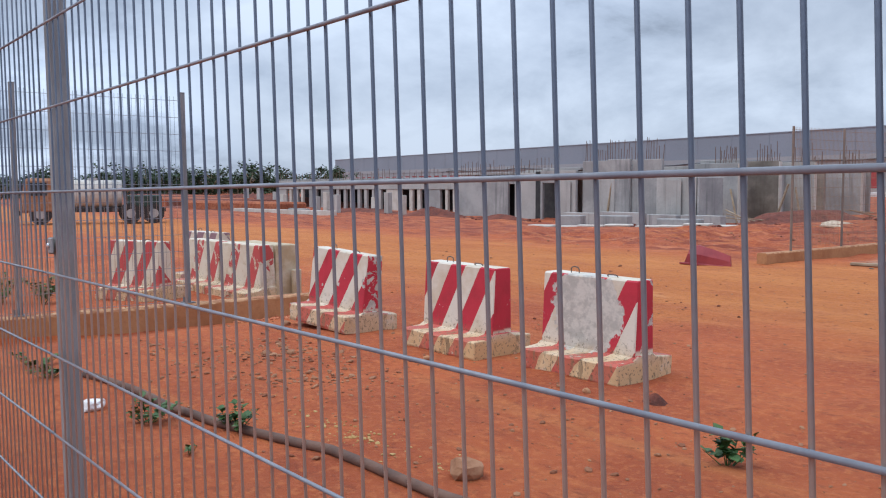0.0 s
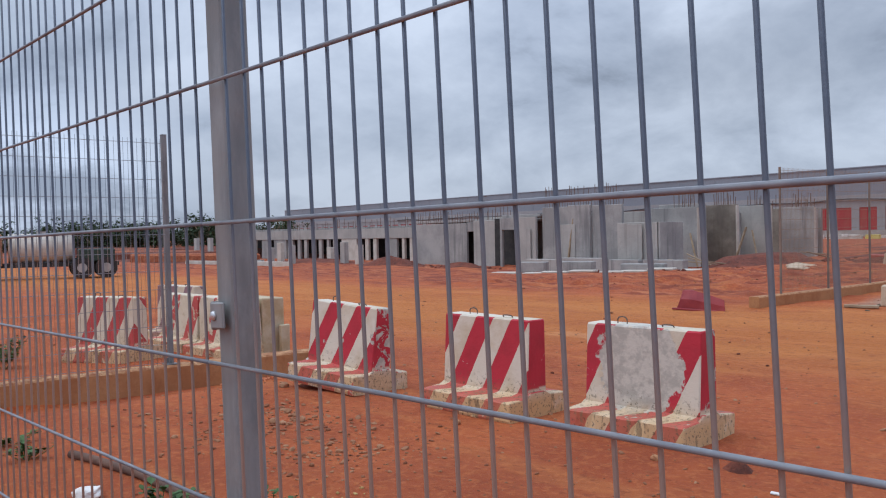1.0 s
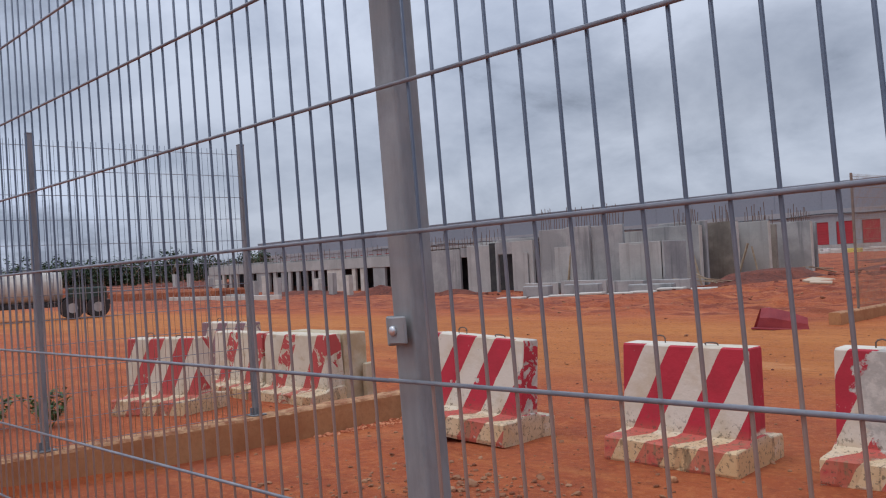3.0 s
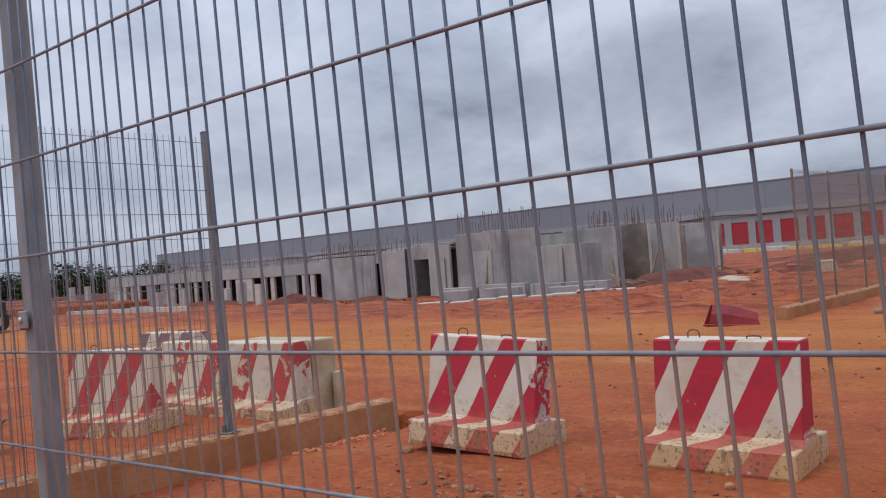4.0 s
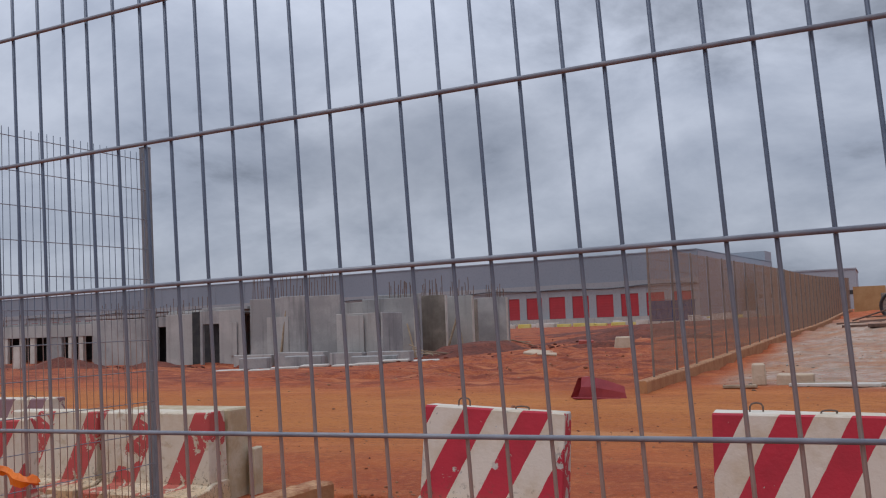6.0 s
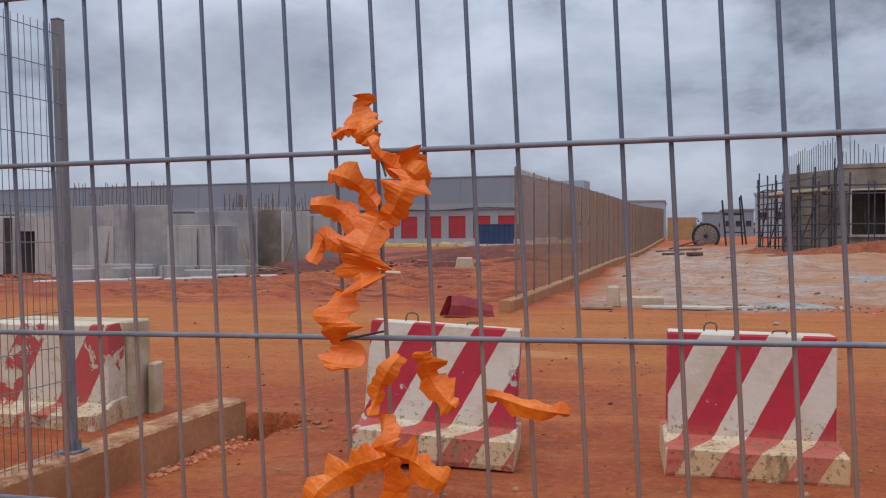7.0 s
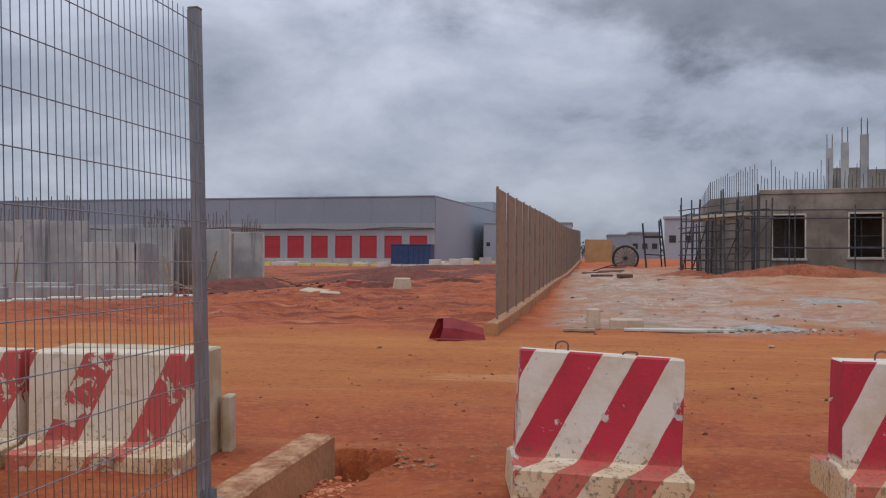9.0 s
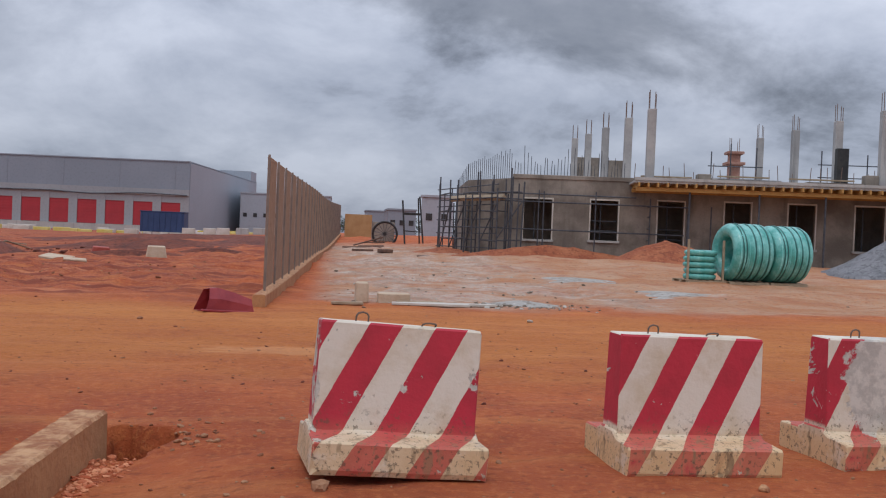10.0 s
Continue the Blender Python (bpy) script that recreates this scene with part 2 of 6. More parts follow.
def barrier_paint(name, wear, phase, patch=None, faded=0.0, soil=0.62, edges=0.06, foot=0.05, period=0.388, tone=None):
    """White and red hazard stripes on cast concrete; wear is how much paint is lost."""
    k = Mat(name, 0.72)
    o = k.coord()
    x, y, z = k.xyz(o)
    u = k.math("SUBTRACT", k.math("SUBTRACT", x, k.math("MULTIPLY", z, 0.47)), k.math("MULTIPLY", y, 0.55))
    u = k.math("SUBTRACT", u, k.math("MULTIPLY", k.math("MINIMUM", z, 0.18), 0.12))
    u = k.math("ADD", u, k.math("MULTIPLY", k.math("SUBTRACT", k.noise(9.0, 3, 0.6), 0.5), 0.012))
    f = k.math("FRACT", k.math("DIVIDE", k.math("ADD", u, phase + 8.183), period))
    stripe = k.math("LESS_THAN", f, 0.5 if period < 0.4 else 0.42)
    nx, ny, nz = k.xyz(k.coord("Normal"))
    end = k.math("MULTIPLY", k.step(k.math("ABSOLUTE", nx), 0.75, 0.85), k.step(z, 0.24, 0.27))
    back = k.step(ny, 0.3, 0.5)
    top = k.math("MULTIPLY", k.step(nz, 0.8, 0.95), k.step(z, 0.6, 0.7))
    redness = k.math("MAXIMUM", k.math("MULTIPLY", stripe, k.math("SUBTRACT", 1.0, back)), end if not faded else 0.0)
    redness = k.math("MULTIPLY", redness, k.math("SUBTRACT", 1.0, top))
    toe = k.math("MULTIPLY", k.step(k.math("ABSOLUTE", nx), 0.75, 0.85), k.math("SUBTRACT", 1.0, k.step(z, 0.23, 0.26)))
    redness = k.math("MULTIPLY", redness, k.math("SUBTRACT", 1.0, toe))
    white = k.mix(k.step(k.noise(3.0, 6, 0.65), 0.4, 0.7), (0.69, 0.625, 0.52), (0.575, 0.475, 0.34))
    red = k.mix(k.step(k.noise(4.0, 5, 0.6), 0.4, 0.7), (0.50, 0.025, 0.046), (0.41, 0.023, 0.039))
    if tone:
        red = k.mix(k.step(k.noise(4.0, 5, 0.6), 0.4, 0.7), tone, tuple(v * 0.8 for v in tone))
    if faded:
        red = k.mix(faded, red, (0.52, 0.20, 0.13))
        white = k.mix(faded, white, (0.58, 0.46, 0.29))
    c = k.mix(redness, white, red)
    conc = k.mix(k.step(k.noise(14.0, 5, 0.6), 0.4, 0.6), (0.56, 0.46, 0.32) if faded else (0.43, 0.40, 0.35), (0.66, 0.58, 0.46) if faded else (0.58, 0.54, 0.47))
    edge = k.math("MULTIPLY", k.step(k.math("ABSOLUTE", x), 0.36, 0.50), edges)
    w = k.math("ADD", k.math("ADD", k.noise(6.5, 7, 0.62, distort=0.6), edge), k.math("MULTIPLY", k.math("SUBTRACT", 1.0, k.step(z, 0.02, 0.24)), foot))
    lost = k.step(w, 0.675 - wear, 0.69 - wear)
    if patch:
        px, pz, pr = patch
        d = k.math("SQRT", k.math("ADD", k.math("POWER", k.math("SUBTRACT", x, px), 2.0), k.math("POWER", k.math("MULTIPLY", k.math("SUBTRACT", z, pz), 1.1), 2.0)))
        d = k.math("ADD", d, k.math("MULTIPLY", k.math("SUBTRACT", k.noise(6.0, 6, 0.65), 0.5), 0.35))
        lost = k.math("MAXIMUM", lost, k.math("SUBTRACT", 1.0, k.step(d, pr, pr + 0.02)))
    c = k.mix(lost, c, conc)
    # yellow-brown soil splashed on the foot
    dirt = k.math("MULTIPLY", k.math("SUBTRACT", 1.0, k.step(z, 0.12, 0.30)), k.step(k.noise(6.0, 6, 0.65), 0.22, 0.48))
    dirt = k.math("MULTIPLY", dirt, k.math("SUBTRACT", 1.0, k.math("MULTIPLY", redness, 0.6)))
    c = k.mix(k.math("MULTIPLY", dirt, soil), c, (0.66, 0.415, 0.185))
    run = k.step(k.noise(9.0, 5, 0.65, k.scaled(o, (1.6, 1.6, 0.5))), 0.54, 0.63)
    c = k.mix(k.math("MULTIPLY", k.math("MULTIPLY", run, k.math("SUBTRACT", 1.0, k.step(z, 0.16, 0.24))), soil), c, (0.25, 0.17, 0.09))
    pit = k.math("MULTIPLY", k.step(k.noise(38.0, 4, 0.65), 0.565, 0.62), k.math("SUBTRACT", 1.0, k.step(z, 0.2, 0.4)))
    c = k.mix(k.math("MULTIPLY", pit, 0.7), c, (0.11, 0.075, 0.045))
    k.colour(c)
    k.bump(k.math("SUBTRACT", k.noise(30.0, 4, 0.6), k.math("MULTIPLY", lost, 0.6)), 0.004)
    return k.m


def loose(name, a, b, dark, size):
    """Loose soil or stones: grains light and dark at two sizes, with strong relief."""
    k = Mat(name, 0.95)
    pos = k.place()
    c = k.mix(k.step(k.noise(0.9, 6, 0.65, pos), 0.36, 0.64), a, b)
    g = k.noise(size, 8, 0.75, pos)
    c = k.mix(k.math("MULTIPLY", k.step(g, 0.50, 0.60), 0.7), c, dark)
    c = k.mix(k.math("MULTIPLY", k.step(k.noise(size * 2.3, 5, 0.7, pos), 0.55, 0.63), 0.5), c, tuple(min(1.0, v * 1.5) for v in b))
    k.colour(c)
    k.bump(k.math("ADD", g, k.noise(size * 0.35, 4, 0.6, pos)), 0.10)
    return k.m


def galvanised(name, a, b, dust=0.25, metal=0.55, rough=0.5, glare_band=None, streak=0.0):
    """Zinc coating; dust lies in patches. The height band is where a tan, painted in for glare on the lower wire, thins
    out.
    """
    k = Mat(name, rough, metal)
    c = k.mix(k.step(k.noise(6.0, 6, 0.6, k.scaled(k.coord(), (3, 3, 0.6))), 0.35, 0.65), a, b)
    if streak:
        run = k.step(k.noise(22.0, 3, 0.5, k.scaled(k.coord(), (1, 1, 0.12))), 0.42, 0.68)
        c = k.mix(k.math("MULTIPLY", run, streak), c, tuple(v * 0.62 for v in a))
        blot = k.step(k.noise(13.0, 7, 0.7, k.scaled(k.coord(), (1, 1, 0.55))), 0.50, 0.62)
        c = k.mix(k.math("MULTIPLY", blot, streak * 0.6), c, tuple(v * 1.25 for v in b))
    c = k.mix(k.math("MULTIPLY", k.step(k.noise(2.5, 6, 0.65), 0.45, 0.7), dust), c, (0.33, 0.22, 0.15))
    if glare_band:
        # tan low on the wire imitates veiling glare against the ground
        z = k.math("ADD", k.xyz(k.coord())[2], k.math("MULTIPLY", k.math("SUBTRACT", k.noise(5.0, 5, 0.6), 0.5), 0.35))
        low_glare = k.math("SUBTRACT", 1.0, k.step(z, *glare_band))
        c = k.mix(k.math("MULTIPLY", low_glare, 0.85), c, (0.43, 0.325, 0.265))
    k.colour(c)
    k.rough(k.math("ADD", rough - 0.1, k.math("MULTIPLY", k.noise(25.0, 3), 0.25)))
    k.bump(k.noise(60.0, 3), 0.0008)
    return k.m


def concrete(name, a, b, streak=0.5, stain=(0.16, 0.15, 0.14)):
    """Raw cast concrete with dark rain streaks running down it."""
    k = Mat(name, 0.9)
    pos = k.place()
    c = k.mix(k.step(k.noise(0.5, 6, 0.62, pos), 0.36, 0.66), a, b)
    s = k.step(k.noise(1.4, 5, 0.6, k.scaled(pos, (1.6, 1.6, 0.10))), 0.52, 0.72)
    c = k.mix(k.math("MULTIPLY", s, streak), c, stain)
    c = k.mix(k.math("MULTIPLY", k.step(k.noise(9.0, 4, 0.6, pos), 0.5, 0.75), 0.3), c, tuple(v * 0.7 for v in a))
    k.colour(c)
    k.bump(k.noise(12.0, 4, 0.6, pos), 0.012)
    return k.m


M_ground = ground_material()
M_b1 = barrier_paint("hazard_paint_chipped", 0.02, 0.125, patch=(0.05, 0.46, 0.0), soil=0.66, edges=0.17, foot=-0.02)
M_b2 = barrier_paint("hazard_paint_dirty", 0.0, 0.028, soil=0.85, edges=0.03, foot=0.0)
M_b3 = barrier_paint("hazard_paint_mostly_lost", 0.0, 0.326, patch=(-0.02, 0.52, 0.36), soil=0.8, edges=0.08, foot=0.0)
M_bf = barrier_paint("hazard_paint_faded", 0.115, -0.14, faded=0.28, edges=0.03, period=0.58)
M_bg = barrier_paint("hazard_paint_greyed", 0.02, 0.076, faded=0.25)
M_bp = barrier_paint("hazard_paint_bleached", 0.03, 0.076, faded=0.12, tone=(0.25, 0.165, 0.19))
M_cream = plain("cream_concrete", (0.56, 0.47, 0.33), (0.44, 0.33, 0.19), 4.0, 0.85)
# dark upright wire with the glare of its lower part painted in
M_wire = galvanised("galvanised_wire", (0.075, 0.095, 0.135), (0.125, 0.147, 0.19), 0.05, 0.35, 0.34, glare_band=(1.18, 1.52))
# same wire as the uprights, its colour raised for light from above
M_hwire = galvanised("top_lit_galvanised_wire", (0.18, 0.192, 0.225), (0.26, 0.27, 0.295), 0.02, 0.0, 0.3)
M_post = galvanised("galvanised_post", (0.20, 0.215, 0.225), (0.31, 0.325, 0.33), 0.25, 0.1, 0.5, streak=0.4)
M_postd = galvanised("weathered_grey_post", (0.15, 0.16, 0.17), (0.23, 0.24, 0.25), 0.2, 0.1, 0.5)
M_bolt = galvanised("zinc_bolt", (0.55, 0.56, 0.57), (0.65, 0.66, 0.67), 0.05, 0.7, 0.35)
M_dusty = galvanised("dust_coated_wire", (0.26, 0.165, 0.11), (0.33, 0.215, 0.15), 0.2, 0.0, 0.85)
M_plinth = plain("ochre_stained_concrete", (0.36, 0.15, 0.06), (0.46, 0.225, 0.098), 2.2, 0.9, bump=0.01, grain=22)
M_plinthtop = plain("worn_cement_screed", (0.54, 0.30, 0.15), (0.30, 0.105, 0.042), 9.0, 0.9, bump=0.03, grain=18)
M_conc = concrete("raw_concrete", (0.29, 0.285, 0.275), (0.42, 0.405, 0.385), 0.65, (0.13, 0.13, 0.135))
M_conc2 = concrete("brown_grey_render", (0.155, 0.128, 0.104), (0.30, 0.258, 0.212), 0.5, (0.10, 0.082, 0.066))
M_conc3 = concrete("pale_concrete", (0.37, 0.355, 0.33), (0.46, 0.44, 0.41), 0.4)
M_slab = plain("pale_concrete_slab", (0.60, 0.56, 0.50), (0.50, 0.45, 0.38), 1.5, 0.9)
# near-black; also serves as painted shade behind doorways and wall openings
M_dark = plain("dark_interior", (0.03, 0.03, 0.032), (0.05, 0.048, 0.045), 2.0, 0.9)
M_clad = plain("grey_metal_cladding", (0.225, 0.26, 0.30), (0.255, 0.29, 0.335), 0.06, 0.55, 0.1, 0.002, 3.0)
M_clad2 = plain("light_grey_cladding", (0.29, 0.295, 0.305), (0.34, 0.345, 0.355), 0.06, 0.6, 0.0, 0.002, 3.0)
M_side = plain("pale_blue_grey_cladding", (0.33, 0.36, 0.40), (0.37, 0.40, 0.44), 0.06, 0.55, 0.1, 0.002, 3.0)
M_reddoor = plain("red_roller_door", (0.40, 0.026, 0.034), (0.35, 0.024, 0.032), 0.4, 0.55, 0.0, 0.0005, 4.0)
M_blue = plain("navy_container_paint", (0.02, 0.045, 0.12), (0.03, 0.06, 0.15), 0.8, 0.5)
M_rebar = plain("rusty_rebar", (0.13, 0.085, 0.065), (0.20, 0.13, 0.10), 6.0, 0.8)
M_tube = plain("scaffold_tube", (0.055, 0.058, 0.068), (0.10, 0.105, 0.118), 4.0, 0.55, 0.4)
M_form = plain("yellow_formwork_timber", (0.40, 0.20, 0.05), (0.50, 0.28, 0.085), 1.5, 0.75)
M_wood = plain("weathered_timber", (0.30, 0.22, 0.14), (0.40, 0.31, 0.21), 4.0, 0.85)
M_ply = plain("ochre_plywood", (0.37, 0.205, 0.085), (0.44, 0.265, 0.12), 1.2, 0.8)
M_teal = plain("turquoise_pipe", (0.07, 0.34, 0.29), (0.20, 0.52, 0.47), 2.6, 0.2, bump=0.012, grain=9)
M_strap = plain("dark_green_strap", (0.01, 0.10, 0.085), (0.02, 0.13, 0.11), 3.0, 0.5)
M_gravel = loose("grey_gravel", (0.17, 0.17, 0.178), (0.25, 0.248, 0.255), (0.08, 0.08, 0.085), 5.0)
M_crust = loose("spilt_cement_crust", (0.36, 0.325, 0.28), (0.49, 0.46, 0.42), (0.18, 0.135, 0.095), 4.5)
M_heap = loose("loose_red_soil", (0.30, 0.080, 0.034), (0.40, 0.135, 0.060), (0.17, 0.042, 0.020), 3.5)
M_mud = loose("dark_red_clay", (0.125, 0.034, 0.021), (0.205, 0.056, 0.031), (0.065, 0.021, 0.015), 3.0)
M_farpost = plain("dust_grey_post", (0.17, 0.135, 0.115), (0.25, 0.19, 0.15), 3.0, 0.8)
M_redpl = plain("crimson_plastic", (0.24, 0.018, 0.024), (0.33, 0.035, 0.035), 3.0, 0.5)
M_black = plain("black_rubber", (0.015, 0.015, 0.016), (0.035, 0.03, 0.028), 6.0, 0.6)
M_hose = plain("dusty_brown_pipe", (0.10, 0.055, 0.04), (0.17, 0.09, 0.06), 4.0, 0.8)
M_white = plain("chalky_white", (0.78, 0.75, 0.72), (0.68, 0.64, 0.60), 3.0, 0.8)
M_beige = plain("pale_beige_concrete", (0.56, 0.44, 0.32), (0.48, 0.35, 0.24), 3.0, 0.9, bump=0.01, grain=22)
M_stone = plain("brown_stone", (0.29, 0.135, 0.068), (0.40, 0.21, 0.115), 5.0, 0.95, bump=0.01)
M_pump = plain("dark_green_enamel", (0.012, 0.03, 0.022), (0.025, 0.05, 0.035), 3.0, 0.5)
M_brick = plain("dull_red_brick", (0.30, 0.15, 0.11), (0.40, 0.22, 0.17), 3.0, 0.9)
M_fadered = plain("faded_red_plastic", (0.33, 0.055, 0.035), (0.42, 0.09, 0.06), 3.0, 0.6)
M_leaf = plain("green_leaf", (0.035, 0.085, 0.018), (0.075, 0.145, 0.034), 9.0, 0.6)
M_tree = plain("dark_foliage", (0.025, 0.045, 0.018), (0.05, 0.08, 0.03), 0.4, 0.9)
M_orange = plain("orange_plastic_netting", (0.85, 0.16, 0.006), (0.90, 0.22, 0.012), 9.0, 0.45)
M_yellow = plain("yellow_board", (0.62, 0.50, 0.10), (0.66, 0.56, 0.20), 2.0, 0.7)


# ---- mesh helpers ----
def finish(bm, name, mat, smooth=False):
    me = bpy.data.meshes.new(name)
    bm.normal_update()
    bm.to_mesh(me)
    bm.free()
    if smooth:
        me.polygons.foreach_set("use_smooth", [True] * len(me.polygons))
    me.materials.append(mat)
    return me


def part(name, bm, mat, parent, label="", smooth=False):
    me = bm if isinstance(bm, bpy.types.Mesh) else finish(bm, name, mat, smooth)
    ob = new(name, me)
    ob.parent = parent
    if label:
        ob["label"] = label
    return ob


def thing(name, m, label, category, group="", kind=""):
    ob = new(name)
    ob.empty_display_size = 0.2
    ob.matrix_world = m
    return tagged(ob, label, category, group, kind)


def single(name, bm, mat, m, label, category, group="", kind="", smooth=False):
    ob = new(name, finish(bm, name, mat, smooth))
    ob.matrix_world = m
    return tagged(ob, label, category, group, kind)


def add_box(bm, x0, y0, z0, x1, y1, z1, bevel=0.0, m=None):
    mat = Matrix.LocRotScale(((x0 + x1) / 2, (y0 + y1) / 2, (z0 + z1) / 2), None, (abs(x1 - x0), abs(y1 - y0), abs(z1 - z0)))
    r = bmesh.ops.create_cube(bm, size=1, matrix=(m @ mat) if m else mat)
    if bevel:
        es = list({e for v in r["verts"] for e in v.link_edges})
        bmesh.ops.bevel(bm, geom=es, offset=bevel, segments=1, affect="EDGES", profile=0.6)
    return bm


def box(x0, y0, z0, x1, y1, z1, bevel=0.0):
    return add_box(bmesh.new(), x0, y0, z0, x1, y1, z1, bevel)


def add_rod(bm, a, b, r, sides=6, r2=None):
    a, b = Vector(a), Vector(b)
    d = b - a
    m = Matrix.Translation((a + b) / 2) @ d.to_track_quat("Z", "Y").to_matrix().to_4x4()
    bmesh.ops.create_cone(bm, cap_ends=True, segments=sides, radius1=r, radius2=r if r2 is None else r2, depth=d.length, matrix=m)
    return bm


def rod(a, b, r, sides=6, r2=None):
    return add_rod(bmesh.new(), a, b, r, sides, r2)


def tube_path(pts, r, sides=8, wob=0.0):
    """A round pipe along a line of points."""
    bm = bmesh.new()
    rings = []
    pts = [Vector(p) for p in pts]
    for i, p in enumerate(pts):
        d = (pts[min(i + 1, len(pts) - 1)] - pts[max(i - 1, 0)]).normalized()
        q = d.to_track_quat("Z", "Y").to_matrix()
        rings.append([bm.verts.new(p + q @ Vector((r * math.cos(a), r * math.sin(a), 0))) for a in (2 * math.pi * s / sides for s in range(sides))])
    for a, b in zip(rings, rings[1:]):
        for s in range(sides):
            bm.faces.new((a[s], a[(s + 1) % sides], b[(s + 1) % sides], b[s]))
    bm.faces.new(rings[0][::-1])
    bm.faces.new(rings[-1])
    return bm


def torus(R, r, n=36, k=8, axis="y"):
    bm = bmesh.new()
    g = []
    for i in range(n):
        a = 2 * math.pi * i / n
        row = []
        for j in range(k):
            b = 2 * math.pi * j / k
            u, v, w = (R + r * math.cos(b)) * math.cos(a), (R + r * math.cos(b)) * math.sin(a), r * math.sin(b)
            row.append(bm.verts.new((u, w, v) if axis == "y" else (w, u, v) if axis == "x" else (u, v, w)))
        g.append(row)
    for i in range(n):
        for j in range(k):
            bm.faces.new((g[i][j], g[(i + 1) % n][j], g[(i + 1) % n][(j + 1) % k], g[i][(j + 1) % k]))
    bmesh.ops.recalc_face_normals(bm, faces=bm.faces)
    return bm


def rough_up(bm, amount, scale, seed=0.0):
    for v in bm.verts:
        v.co += amount * noise.noise_vector(v.co * scale + Vector((seed, seed * 1.7, seed * 0.3)))
    return bm


def boulder(r, seed, squash=0.7, sub=2):
    bm = bmesh.new()
    bmesh.ops.create_icosphere(bm, subdivisions=sub, radius=r)
    for v in bm.verts:
        v.co *= 1 + 0.35 * noise.noise(v.co * (1.3 / r) + Vector((seed, seed * 2, 0)))
        v.co.z *= squash
    return bm


def smooth(t):
    t = min(1.0, max(0.0, t))
    return t * t * (3 - 2 * t)


def lay(x, y):
    """The lie of the land, without its small unevenness."""
    tilt = min(0.6, 0.35 + 0.024 * x) if x > 0 else max(-0.65, 0.35 + 0.0435 * x)
    return smooth((y - 14) / 26) * tilt + smooth((y - 40) / 50) * 0.8


def land(x, y):
    z = lay(x, y)
    near = 1.0 - smooth((abs(x) - 40) / 60)
    z += near * (0.030 * noise.noise((x * 0.9, y * 0.9, 0)) + 0.014 * noise.noise((x * 3.1, y * 3.1, 4)))
    if 8 < y < 80:
        z += smooth((y - 14) / 8) * near * (0.17 * noise.noise((x * 0.3, y * 0.45, 9)) + 0.09 * noise.noise((x * 1.1, y * 1.4, 5)))
    # wheel ruts along the site, left of the mesh fence
    if -14 < x < -3 and 15 < y < 60:
        z += (0.03 * math.sin((x + 0.12 * y) * 2.6 + 3 * noise.noise((x * 0.3, y * 0.2, 2))) + 0.10 * noise.noise((x * 1.6, y * 1.1, 2)) + 0.05 * noise.noise((x * 3.7, y * 2.9, 6))) * smooth((y - 15) / 6)
    if -16 < x < -2.4 and 15.5 < y < 60:
        z += 0.11 * max(0.0, noise.noise((x * 0.55 + 3, y * 1.9, 8))) * smooth((y - 15.5) / 4)
    # washed-out trough along the foot of the kerb
    if y < 7:
        z -= 0.13 * smooth((y + 2.4) / 0.5) * (1 - smooth((x + 2.45) / 1.3)) * smooth((x + 2.62) / 0.1) * (1 - smooth((y - 4.9) / 0.9))
    # scoured hole at the end of the kerb
    d = math.hypot((x + 2.29) / 0.25, (y - 5.38) / 0.27) + 0.35 * noise.noise((x * 6, y * 6, 3))
    z -= 1.15 * (1 - smooth((d - 0.72) / 0.28))
    return z


# ---- ground ----
def axis(stops):
    out = []
    for a, b, n in stops:
        out += [a + (b - a) * i / n for i in range(n)]
    return out + [stops[-1][1]]


gx = axis([(-2600, -700, 8), (-700, -200, 14), (-200, -60, 28), (-60, -14, 50), (-14, -3, 84), (-3, -1.6, 36), (-1.6, 10, 94), (10, 40, 40), (40, 200, 24), (200, 2600, 14)])
gy = axis([(-2600, -60, 8), (-60, -3, 16), (-3, 4.4, 66), (4.4, 6.0, 40), (6.0, 9, 28), (9, 22, 110), (22, 46, 130), (46, 70, 44), (70, 200, 30), (200, 700, 12), (700, 2600, 8)])
verts = [(x, y, land(x, y)) for y in gy for x in gx]
nx_ = len(gx)
faces = [(j * nx_ + i, j * nx_ + i + 1, (j + 1) * nx_ + i + 1, (j + 1) * nx_ + i) for j in range(len(gy) - 1) for i in range(nx_ - 1)]
me = bpy.data.meshes.new("ground")
me.from_pydata(verts, [], faces)
me.polygons.foreach_set("use_smooth", [True] * len(me.polygons))
me.materials.append(M_ground)
tagged(new("ground", me), "bare red laterite soil with wheel ruts and a pale cement washout", "ground", kind="structure")


# ---- the walker's fence: galvanised mesh panels on square posts ----
RISE = math.degrees(math.atan(0.0107))
FENCE_Y, LEAN = -0.0748, -0.0475
HWIRE = finish(rod((-0.02, 0, 0), (1.88, 0, 0), 0.0027, 8), "horizontal_wire", M_hwire, True)
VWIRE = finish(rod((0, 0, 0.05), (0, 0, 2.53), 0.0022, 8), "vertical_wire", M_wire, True)


